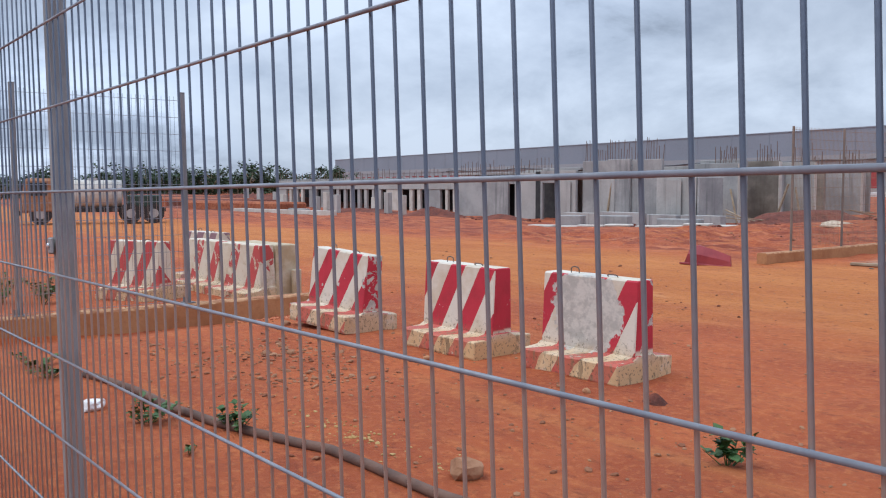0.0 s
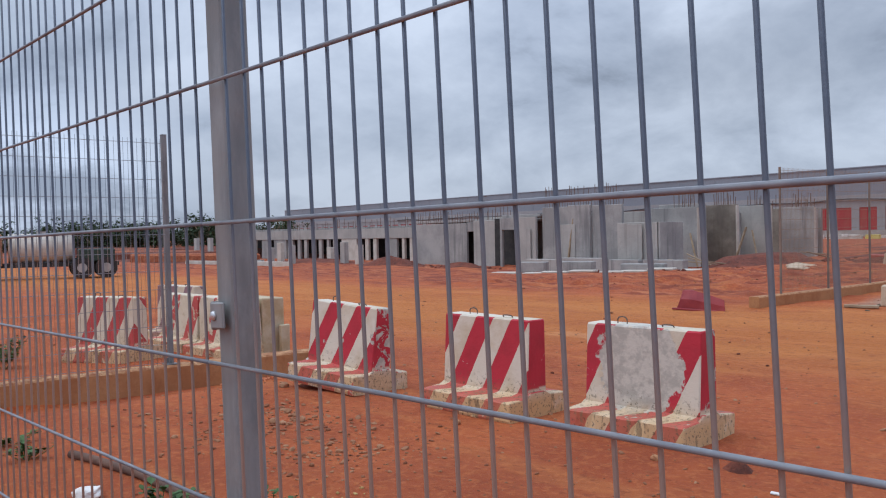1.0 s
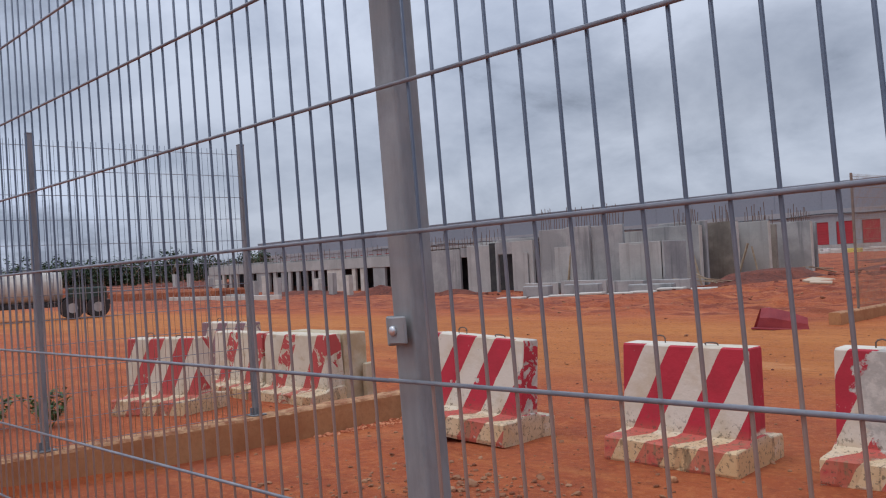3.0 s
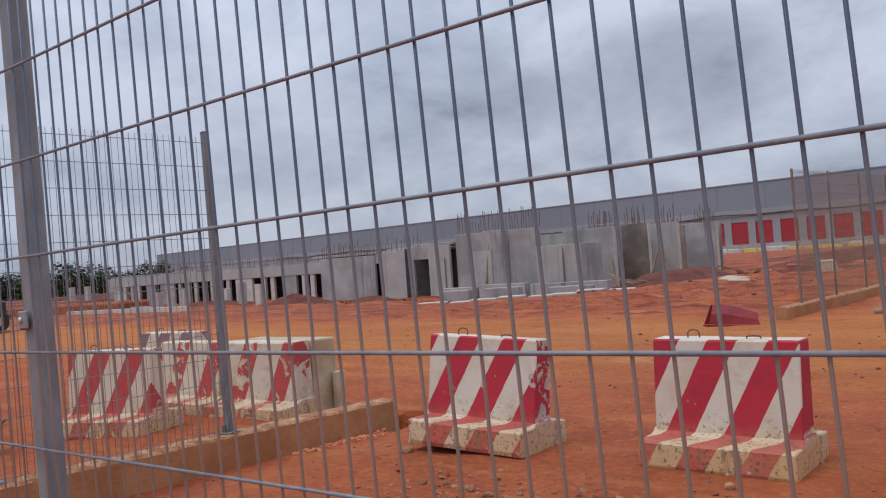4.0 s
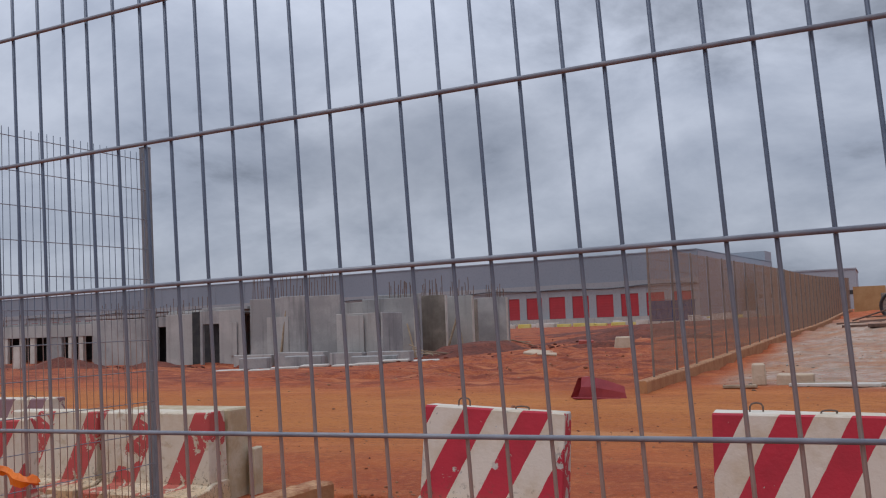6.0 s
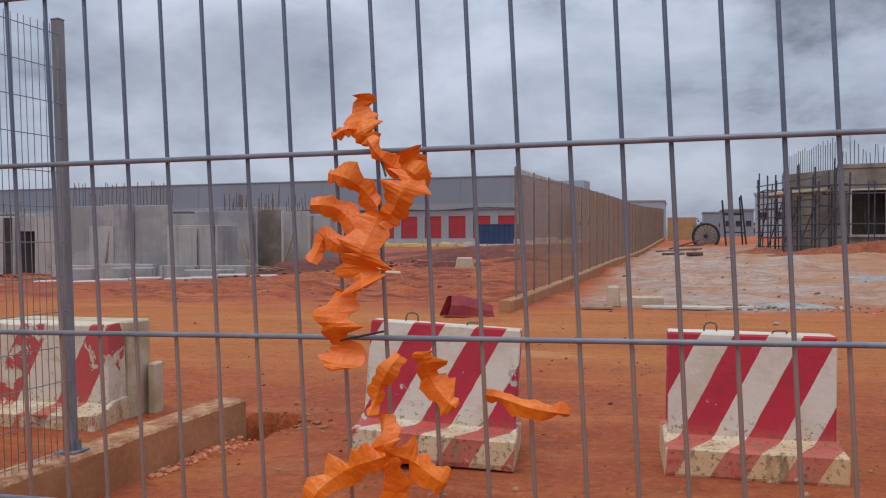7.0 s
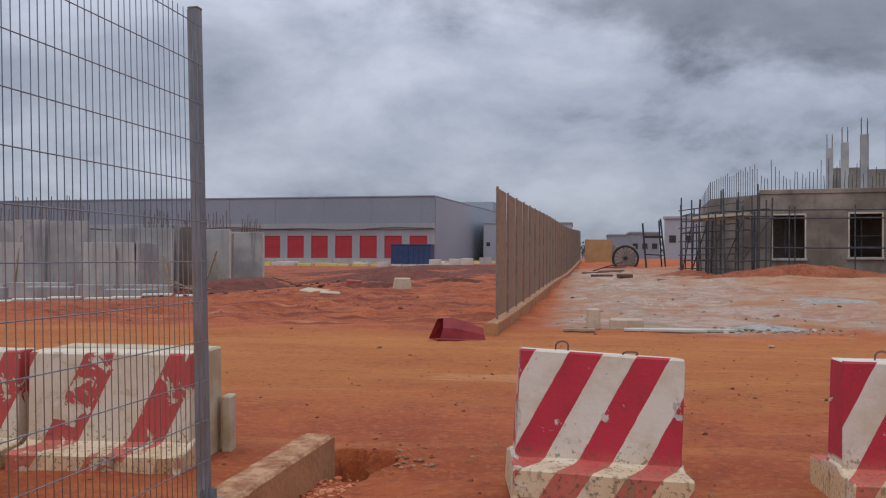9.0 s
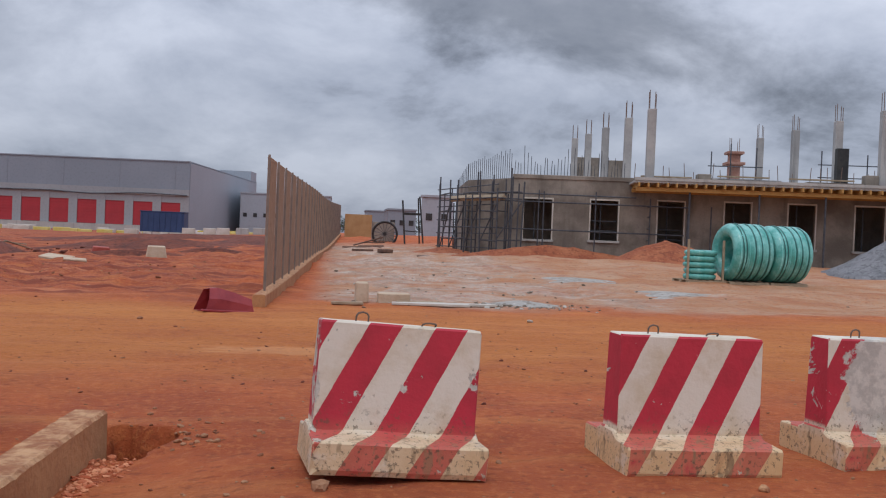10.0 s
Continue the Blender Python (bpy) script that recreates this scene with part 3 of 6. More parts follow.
def mesh_panel(m, label, width=1.90, low=0.08, rows=13, first=0.037, pitch=0.05, step=0.2, lean=0.0, rise=0.0, group="mesh fence panels"):
    """Welded mesh; lean is the sideways slope of its upright wires, rise the slope of its level ones."""
    panel = thing("wire_fence", m, label, "fence panel", group)
    for k in range(rows):
        w = part("horizontal_wire", HWIRE, None, panel)
        z = low + step * k
        w.location = (lean * (z - 1.4), -0.0050, z + rise * lean * (z - 1.4) + 0.002 * noise.noise((k, m.translation.x, 0)))
        w.rotation_euler = (0, -math.atan(rise), 0)
        w.scale = ((width + 0.0) / 1.90, 1, 1)
    n = int((width - first + 0.01) / pitch)
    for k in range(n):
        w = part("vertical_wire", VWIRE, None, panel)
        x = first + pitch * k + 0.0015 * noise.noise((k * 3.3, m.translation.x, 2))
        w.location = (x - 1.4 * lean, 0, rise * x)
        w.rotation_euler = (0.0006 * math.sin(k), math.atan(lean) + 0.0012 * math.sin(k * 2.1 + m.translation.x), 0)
    return panel


def post_tube(h, w=0.055):
    bm = box(-w / 2, -w / 2, 0, w / 2, w / 2, h)
    es = [e for e in bm.edges if abs(e.verts[0].co.z - e.verts[1].co.z) > 0.5]
    bmesh.ops.bevel(bm, geom=es, offset=0.006, segments=3, affect="EDGES", profile=0.5)
    return bm


def fence_post(m, label, h=2.6, mat=None, clamp=True, plate=False, low=-0.05, w=0.055):
    mat = mat or M_post
    post = thing("fence_post", m, label, "fence post", "fence posts")
    tube = part("tube", post_tube(h - low, w), mat, post)
    tube.location = (0, 0, low)
    part("cap", box(-w / 2 - 0.002, -w / 2 - 0.002, h, w / 2 + 0.002, w / 2 + 0.002, h + 0.012, 0.004), mat, post)
    if clamp:
        f = -w / 2
        c = part("clamp", box(-0.016, f - 0.012, 1.332, 0.016, f - 0.007, 1.366, 0.002), M_post, post, "flat galvanised clamp plate")
        bm = bmesh.new()
        bmesh.ops.create_uvsphere(bm, u_segments=12, v_segments=8, radius=0.0062, matrix=Matrix.Translation((-0.005, f - 0.0135, 1.349)) @ Matrix.Diagonal((1, 0.6, 1, 1)))
        part("bolt", bm, M_bolt, c, "round-headed zinc bolt", True)
        part("clamp_hook", box(-0.0235, f - 0.009, 1.330, -0.0165, 0.0, 1.367, 0.002), M_post, c)
    if plate:
        part("base_plate", box(-0.07, -0.07, low, 0.07, 0.07, low + 0.012, 0.003), mat, post)
        bm = bmesh.new()
        add_box(bm, -0.005, -0.065, low + 0.012, 0.005, -0.027, low + 0.075)
        add_box(bm, 0.027, -0.005, low + 0.012, 0.065, 0.005, low + 0.075)
        part("gusset", bm, mat, post)
    return post


POSTS = (-0.053, 1.924, 3.810, 5.670, 7.560, 9.450)
POST_W = 0.041
for px in POSTS:
    x = px + POST_W / 2
    fence_post(pose(x - 1.4 * LEAN, FENCE_Y + 0.009 + POST_W / 2, 0.0107 * px, 0, math.degrees(math.atan(LEAN)), 0), "square galvanised steel fence post with a bolted clamp plate", 2.6, w=POST_W)
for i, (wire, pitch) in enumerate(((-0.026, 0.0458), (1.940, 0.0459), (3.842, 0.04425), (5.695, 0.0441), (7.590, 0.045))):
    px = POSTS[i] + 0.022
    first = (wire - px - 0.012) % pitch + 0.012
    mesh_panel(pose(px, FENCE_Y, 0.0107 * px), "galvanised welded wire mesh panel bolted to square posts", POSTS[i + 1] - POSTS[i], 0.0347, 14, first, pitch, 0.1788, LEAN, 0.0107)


# ---- boundary line: kerb with mesh fence, broken by the dirt road ----
def line_x(y):
    return -2.63 + 0.030 * (y - 3.6)


TURN = 90 - math.degrees(math.atan(0.030))
HIGH = 0.14


def kerb(name, y0, y1, top, label, steps):
    bm = bmesh.new()
    rings = []
    for i in range(steps + 1):
        y = y0 + (y1 - y0) * i / steps
        x, base = line_x(y), lay(line_x(y), y)
        wob = 0.008 * noise.noise((0, y * 1.7, 3)) if 0 < i < steps else 0.0
        wt = 0.006 * noise.noise((5, y * 2.3, 3)) + (0.009 * noise.noise((7, y * 11.0, 1)) if y < 6 else 0.0)
        prof = [(-0.10, -0.3), (-0.10 + wob, top + wt - 0.015), (-0.085, top + wt), (0.10 + wob, top + wt), (0.12 + wob, top - 0.02 + wt), (0.125, -0.3)]
        rings.append([bm.verts.new((x + a, y, base + b)) for a, b in prof])
    for a, b in zip(rings, rings[1:]):
        for s in range(len(a) - 1):
            bm.faces.new((a[s], a[s + 1], b[s + 1], b[s]))
    bm.faces.new(rings[0][::-1])
    bm.faces.new(rings[-1])
    bmesh.ops.recalc_face_normals(bm, faces=bm.faces)
    me = finish(bm, name, M_plinth)
    me.materials.append(M_plinthtop)
    for p in me.polygons:
        if p.normal.z > 0.7:
            p.material_index = 1
    ob = new(name, me)
    return tagged(ob, label, "kerb", kind="structure")


kerb("kerb", -2.2, 5.43, HIGH, "ochre-stained concrete kerb with a chipped cement top", 200)
kerb("kerb", 15.29, 80.0, 0.215, "long ochre-stained concrete kerb under the mesh fence", 120)
for y in (3.60, 1.72, -0.16, -2.04):
    fence_post(pose(line_x(y), y, 0, 0, -1.7, TURN - 90), "dark weathered square fence post on a base plate", 2.664, M_postd, False, True, HIGH)
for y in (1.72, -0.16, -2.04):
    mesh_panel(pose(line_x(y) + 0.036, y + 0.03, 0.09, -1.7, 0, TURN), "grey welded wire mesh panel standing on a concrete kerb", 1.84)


def far_fence():
    y0, y1 = 16.3, 79.6
    fence = thing("mesh_fence", pose(line_x(y0), y0, 0), "long mesh fence coated in red dust on a concrete kerb", "fence")
    n = 33
    posts = [y0 + (y1 - y0) * i / n for i in range(n + 1)]
    for y in posts:
        x = line_x(y)
        b = lay(x, y)
        part("post", box(x - 0.02 - line_x(y0), y - 0.02 - y0, b + 0.2, x + 0.02 - line_x(y0), y + 0.02 - y0, b + 2.76, 0.005), M_farpost, fence)
    vs, fs = [], []

    def prism(a, b, r):
        a, b = Vector(a), Vector(b)
        q = (b - a).to_track_quat("Z", "Y").to_matrix()
        k = len(vs)
        for p in (a, b):
            for s in range(4):
                w = 2 * math.pi * s / 4
                vs.append(tuple(p + q @ Vector((r * math.cos(w), r * math.sin(w), 0))))
        for s in range(4):
            fs.append((k + s, k + (s + 1) % 4, k + 4 + (s + 1) % 4, k + 4 + s))

    for i, (a, b) in enumerate(zip(posts, posts[1:])):
        vs.clear(), fs.clear()
        m = int((b - a) / 0.05)
        for j in range(1, m):
            y = a + 0.05 * j
            x = line_x(y) - 0.033
            g = lay(x, y)
            prism((x - line_x(y0), y - y0, g + 0.24), (x - line_x(y0) + 0.004 * noise.noise((y, 0, 0)), y - y0, g + 2.75), 0.0030)
        for r in range(13):
            pa = (line_x(a) - 0.038 - line_x(y0), a - y0, lay(line_x(a), a) + 0.3 + 0.2 * r)
            pb = (line_x(b) - 0.038 - line_x(y0), b - y0, lay(line_x(b), b) + 0.3 + 0.2 * r)
            prism(pa, pb, 0.0032)
        me = bpy.data.meshes.new("mesh_infill")
        me.from_pydata(vs, [], fs)
        me.materials.append(M_dusty)
        ob = tagged(new("mesh_infill", me), kind="stuff")
        ob.parent = fence
    return fence


far_fence()


# ---- concrete hazard barriers ----
def casting(half, w, seed, grow=0.0):
    """One run of the barrier's section, with knocked edges."""
    prof = [(-y, z) for y, z in half] + [(y, z) for y, z in reversed(half)]
    bm = bmesh.new()
    xs = [-w / 2, -w / 2 + 0.008] + [-w / 2 + w * i / 24 for i in range(1, 24)] + [w / 2 - 0.008, w / 2]
    low, high = half[0][1], half[-1][1]
    rings = []
    for i, x in enumerate(xs):
        e = 0.008 if i in (0, len(xs) - 1) else 0.0
        rings.append([bm.verts.new((x, y - math.copysign(e, y), max(low, z - (e if z > low + 0.02 else 0)))) for y, z in prof])
    n = len(prof)
    for a, b in zip(rings, rings[1:]):
        for s in range(n):
            bm.faces.new((a[s], a[(s + 1) % n], b[(s + 1) % n], b[s]))
    bm.faces.new(rings[0][::-1])
    bm.faces.new(rings[-1])
    bmesh.ops.recalc_face_normals(bm, faces=bm.faces)
    for v in bm.verts:
        chip = noise.noise(v.co * 9 + Vector((seed, 0, 0)))
        v.co += 0.004 * noise.noise_vector(v.co * 4 + Vector((seed, 3, 1)))
        if chip > 0.2 and 0.01 < v.co.z < 0.2:
            v.co.y *= 1 - 0.2 * (chip - 0.2)
    return bm


def loop(tall, width):
    pts = [(-width / 2, 0, -0.02), (-width / 2, 0, tall * 0.6), (-width * 0.36, 0, tall * 0.88), (0, 0, tall), (width * 0.36, 0, tall * 0.88), (width / 2, 0, tall * 0.6), (width / 2, 0, -0.02)]
    return tube_path(pts, 0.006, 6)


def barrier(m, mat, label, seed, w=0.95, h=0.82, loops=True):
    b = thing("concrete_barrier", m, label, "concrete barrier", "concrete barriers")
    foot = [(0.362, 0.0), (0.375, 0.03), (0.375, 0.168), (0.362, 0.180), (0.165, 0.190), (0.100, 0.225)]
    upright = [(0.128, 0.188), (0.126, 0.21), (0.104, h - 0.012), (0.092, h)]
    part("foot", casting(foot, w + 0.04, seed), mat, b)
    part("upright", casting(upright, w, seed + 2), mat, b)
    if loops:
        for x, tall, wide, lean in ((-0.23, 0.055, 0.075, 0.1), (0.17, 0.035, 0.085, 0.9)):
            l = part("lifting_loop", loop(tall, wide), M_rebar, b, "bent steel lifting loop")
            l.location, l.rotation_euler = (x, 0, h), (lean, 0, 0.2)
    return b


barrier(pose(-0.665, 4.565, 0.02, -3, 3.6, 7), M_b1, "white concrete barrier with chipped red diagonal stripes", 1.0)
barrier(pose(1.205, 4.80, -0.015, 0, 1.2, 4), M_b2, "white and red striped concrete barrier with a soil-stained foot", 5.0, 0.96)
barrier(pose(2.69, 4.985, -0.02, 0, 0.8, 4), M_b3, "concrete barrier with most of its red stripes worn to grey", 9.0, 0.98)
barrier(pose(-3.86, 4.98, -0.05, 2, 0, 4), M_bf, "faded cream concrete barrier with ghostly red stripes", 13.0, 1.12, 0.80, False)
barrier(pose(-5.02, 4.92, -0.05, 0, 0, 2), M_bf, "faded cream concrete barrier beside its twin", 17.0, 1.05, 0.80, False)
slab = thing("concrete_slab", pose(-3.85, 5.22, -0.04, 0, 0, 4), "cream concrete slab standing on edge behind a barrier", "concrete slab")
part("block", rough_up(box(-0.56, -0.13, 0, 0.56, 0.20, 0.79, 0.015), 0.008, 5.0), M_cream, slab)
part("rib", rough_up(box(0.44, -0.30, 0, 0.51, -0.14, 0.40, 0.01), 0.008, 5.0, 2.0), M_cream, slab)
part("rib", rough_up(box(0.59, 0.08, 0, 0.66, 0.21, 0.44, 0.01), 0.008, 5.0, 4.0), M_cream, slab)
barrier(pose(-6.2, 5.4, -0.05, 0, 0, 8), M_bp, "dusty concrete barrier with stripes bleached to grey", 25.0, 1.0, 0.86)
barrier(pose(-4.62, 3.72, -0.02, 0, 0, 24), M_bg, "dusty red and white striped barrier set at an angle", 29.0, 0.95, 0.82)


# ---- warehouse with red roller doors ----
def warehouse():
    wh = thing("warehouse", pose(-24.0, 145.0, 0, 0, 0, -6.0), "long grey metal-clad warehouse with a row of red roller doors", "warehouse")
    L = 254.0
    base, sill, head, low, high = -0.6, 1.25, 5.0, 6.1, 11.5
    part("rear_block", box(-L, 0.6, base, -0.02, 56, high - 0.3), M_side, wh)
    part("upper_wall", box(-L, 0.0, low + 1.0, 0.246, 0.6, high), M_clad, wh, "mid-grey profiled metal cladding")
    part("roof_edge", box(-L - 0.1, -0.12, high, 0.12, 56, high + 0.18), M_clad, wh)
    part("fascia", box(-L, -0.10, low, 0.246, 0.6, low + 0.996), M_clad2, wh)
    part("plinth", box(-L, -1.2, base, 0, 0.6, sill - 0.05), M_conc3, wh)
    seam = finish(box(-0.1, -0.05, low + 1.1, 0.1, -0.004, high - 0.1), "cladding_seam", M_clad)
    for i in range(28):
        part("cladding_seam", seam, None, wh).location = (-2.1 - 8.8 * i, 0, 0)
    pts = [(-i * 3.0, -0.35, low + 0.1 + 0.25 * math.sin(i * 0.9) * math.sin(i * 0.37)) for i in range(60)]
    part("sagging_cable", tube_path(pts, 0.10, 5), M_tube, wh, "dark cable sagging along the wall")
    door_bm = bmesh.new()
    rows = [(0.30, sill)] + [(0.14 + (0.014 if r % 2 else 0.0), sill + (head - sill) * r / 16) for r in range(17)] + [(0.30, head)]
    ring = [[door_bm.verts.new((x, y, z)) for y, z in rows] for x in (0.0, 3.05)]
    for r in range(len(rows)):
        q = (r + 1) % len(rows)
        door_bm.faces.new((ring[0][r], ring[1][r], ring[1][q], ring[0][q]))
    bmesh.ops.recalc_face_normals(door_bm, faces=door_bm.faces)
    door = finish(door_bm, "roller_door", M_reddoor)
    pier = finish(box(0, 0.0, base, 1.346, 0.6, low - 0.004), "pier", M_clad2)
    lint = finish(box(0, 0.05, head, 3.054, 0.6, low - 0.004), "lintel", M_clad2)
    for i in range(57):
        x = -4.15 - 4.4 * i
        part("roller_door", door, None, wh).location = (x, 0, 0)
        part("lintel", lint, None, wh).location = (x - 0.002, 0, 0)
        part("pier", pier, None, wh).location = (x + 3.052, 0, 0)
    part("corner_wall", box(-1.1 + 1.35, 0.3, base, 0.3, 55, high - 0.1), M_side, wh)
    part("roof_upstand", box(-9, 50, high, 0, 56, high + 2.2), M_side, wh)
    return wh


warehouse()


# ---- unfinished concrete building ----
def unfinished():
    b = thing("unfinished_building", pose(-22, 41, 0), "roofless building shell of raw grey concrete wall panels", "building")
    n = [0]

    def wall(x0, y0, x1, y1, z0, z1, t=0.2, mat=None):
        a, c = Vector((x0 + 22, y0 - 41, 0)), Vector((x1 + 22, y1 - 41, 0))
        d = (c - a)
        m = Matrix.Translation(a) @ Matrix.Rotation(math.atan2(d.y, d.x), 4, "Z")
        bm = bmesh.new()
        add_box(bm, 0, 0, z0, d.length, t, z1, 0.02, m)
        n[0] += 1
        return part("wall_panel", bm, mat or (M_conc, M_conc, M_conc3, M_conc)[n[0] % 4], b)

    def bars(x0, y0, x1, y1, z, h, k):
        bm = bmesh.new()
        rnd = random.Random(int(x0 * 7 + y0))
        for i in range(k):
            f = (i + rnd.random() * 0.6) / k
            x, y = x0 + (x1 - x0) * f + 22, y0 + (y1 - y0) * f - 41
            hh = h * rnd.uniform(0.5, 1.1)
            add_rod(bm, (x, y, z - 0.1), (x + rnd.uniform(-.08, .08), y, z + hh), 0.024, 4)
        part("reinforcing_steel", bm, M_rebar, b, "bare vertical reinforcing bars")["kind"] = "stuff"

    F = 41.0
    lo = -1.1
    # front: doors between panels, then taller panels
    wall(-45.0, F + 1.2, -39.45, F + 1.2, lo, 2.35)
    wall(-38.75, F + 1.2, -35.0, F + 1.0, lo, 2.5)
    wall(-39.45, F + 1.25, -38.75, F + 1.25, 1.75, 2.4)
    wall(-35.0, F + 0.05, -34.8, F + 0.05, lo, 2.6)
    wall(-34.8, F + 0.05, -33.5, F + 0.05, 1.80, 2.6)
    wall(-33.5, F, -31.75, F, lo, 2.6)
    wall(-31.45, F + 0.3, -29.0, F + 0.3, lo, 3.15)
    wall(-29.0, F - 0.1, -27.3, F - 0.1, lo, 3.2)
    wall(-27.32, F + 0.12, -25.1, F + 0.12, lo, 3.15)
    wall(-24.9, F - 0.6, -22.1, F - 0.6, lo, 2.05)
    wall(-22.0, F - 0.6, -22.0, F + 1.6, lo, 2.05)
    wall(-25.0, F + 3.6, -21.9, F + 3.6, lo, 3.1)
    # returning side: cross walls with recesses between them
    for k, (y, x1, h) in enumerate(((44.0, -22.0, 2.9), (46.3, -23.2, 2.75), (48.5, -22.2, 3.1), (50.6, -23.3, 2.8), (52.5, -22.2, 3.1), (55.3, -23.1, 2.9), (58.0, -22.0, 3.05), (60.2, -22.9, 2.9))):
        wall(-25.4, y, x1, y, lo, h, 0.22, (M_conc, M_conc3, M_conc2)[k % 3])
        wall(x1 - 0.9, y + 0.3, x1 - 0.9, y + 1.9, lo, h - 0.15)
        bars(x1 - 1.6, y + 0.1, x1 - 0.1, y + 0.1, h, 1.1, 7)
        if k % 2 == 0:
            part("wall_edge", box(x1 + 22 - 0.002, y - 41 - 0.03, lo, x1 + 22 + 0.05, y - 41 + 0.24, h - 0.05), M_slab, b, "pale cast end of a wall")
    wall(-26.5, 62.2, -23.5, 62.2, lo, 3.05)
    # low beams and steps at the foot of the wall
    for x0, x1, h in ((-31.0, -28.4, -0.02), (-28.2, -25.0, 0.08), (-24.6, -22.6, 0.0), (-22.3, -19.8, 0.02)):
        wall(x0, F - 1.8, x1, F - 1.8, lo - 0.2, h, 0.5)
    # decks added over the rooms to keep skylight out of the openings
    part("shade_deck", box(-46 + 22, 1.3, 2.42, -35.1 + 22, 8.2, 2.6, 0.02), M_conc, b)
    part("shade_deck", box(-35.0 + 22, 0.26, 2.602, -31.6 + 22, 8.2, 2.78, 0.02), M_conc, b)
    part("shade_deck", box(-84 + 22, 6.5, 2.252, -45 + 22, 9.6, 2.44, 0.02), M_conc, b)
    # rear wall that closes the rooms
    wall(-44.8, F + 8, -24.6, F + 8, lo, 2.9)
    # near-black sheets close behind the doorways, painting the shade indoors
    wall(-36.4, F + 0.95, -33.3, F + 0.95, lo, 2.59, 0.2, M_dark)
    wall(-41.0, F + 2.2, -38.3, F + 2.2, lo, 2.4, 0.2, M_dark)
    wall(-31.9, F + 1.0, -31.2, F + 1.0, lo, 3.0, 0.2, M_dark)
    # far wing: posts and beams with dark openings
    x, rnd = -46.0, random.Random(4)
    wall(-84, F + 6.2, -45, F + 6.2, 1.35, 2.25)
    # near-black sheet painting the shade seen through the wing's openings
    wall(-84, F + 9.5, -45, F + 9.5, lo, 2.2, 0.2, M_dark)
    while x > -84:
        w = rnd.choice((0.35, 0.5, 0.5, 1.6, 2.4))
        wall(x - w, F + 6.25, x, F + 6.25, lo, 1.348, 0.25, (M_slab, M_conc3, M_conc)[int(x * 7) % 3])
        x -= w + rnd.choice((0.7, 0.9, 1.3))
    for x in (-88.0, -91.5):
        wall(x - 0.7, F + 6, x, F + 6, lo, 1.7, 0.4, M_conc3)
    # boards and steel leaning in the gaps between panels
    for x, y, dx, h in ((-24.98, F - 0.3, 0.5, 2.4), (-21.75, F + 2.6, -0.6, 1.9), (-21.6, F + 6.2, 0.7, 2.2), (-21.9, F + 9.5, -0.5, 2.0), (-28.95, F - 0.25, 0.35, 2.9)):
        part("leaning_board", rod((x + 22, y - 41, lo + 0.6), (x + 22 + dx, y - 40.8, lo + 0.6 + h), 0.07, 4), M_wood, b, "weathered board leaning in a gap")
    for x, y, w in ((-29.9, F - 0.15, 1.5), (-24.1, F - 0.75, 1.0), (-32.6, F - 0.12, 0.5)):
        part("wall_patch", box(x + 22, y - 41, -0.1, x + 22 + w, y - 40.95, 1.75 + 0.2 * w, 0.01), M_conc3, b, "pale shutter board against a wall")
    bars(-31.4, F + .4, -25.1, F + .4, 3.15, 1.2, 30)
    bars(-45, F + 1.3, -35, F + 1.3, 2.45, 1.0, 34)
    bars(-84, F + 6.3, -46, F + 6.3, 2.4, 0.9, 60)
    return b


unfinished()


# ---- building under construction, with scaffolding and formwork ----
def facade_wall(length, z0, z1, t, openings, mat, parent):
    """A straight wall along +x, cast in piers, aprons and lintels round openings that go right through it."""
    u = 0.0
    for a, b, zb, zt in openings:
        part("wall_pier", box(u, 0, z0, a, t, z1), mat, parent)
        part("wall_apron", box(a, 0, z0, b, t, zb), mat, parent)
        part("wall_lintel", box(a, 0, zt, b, t, z1), mat, parent)
        u = b
    part("wall_pier", box(u, 0, z0, length, t, z1), mat, parent)


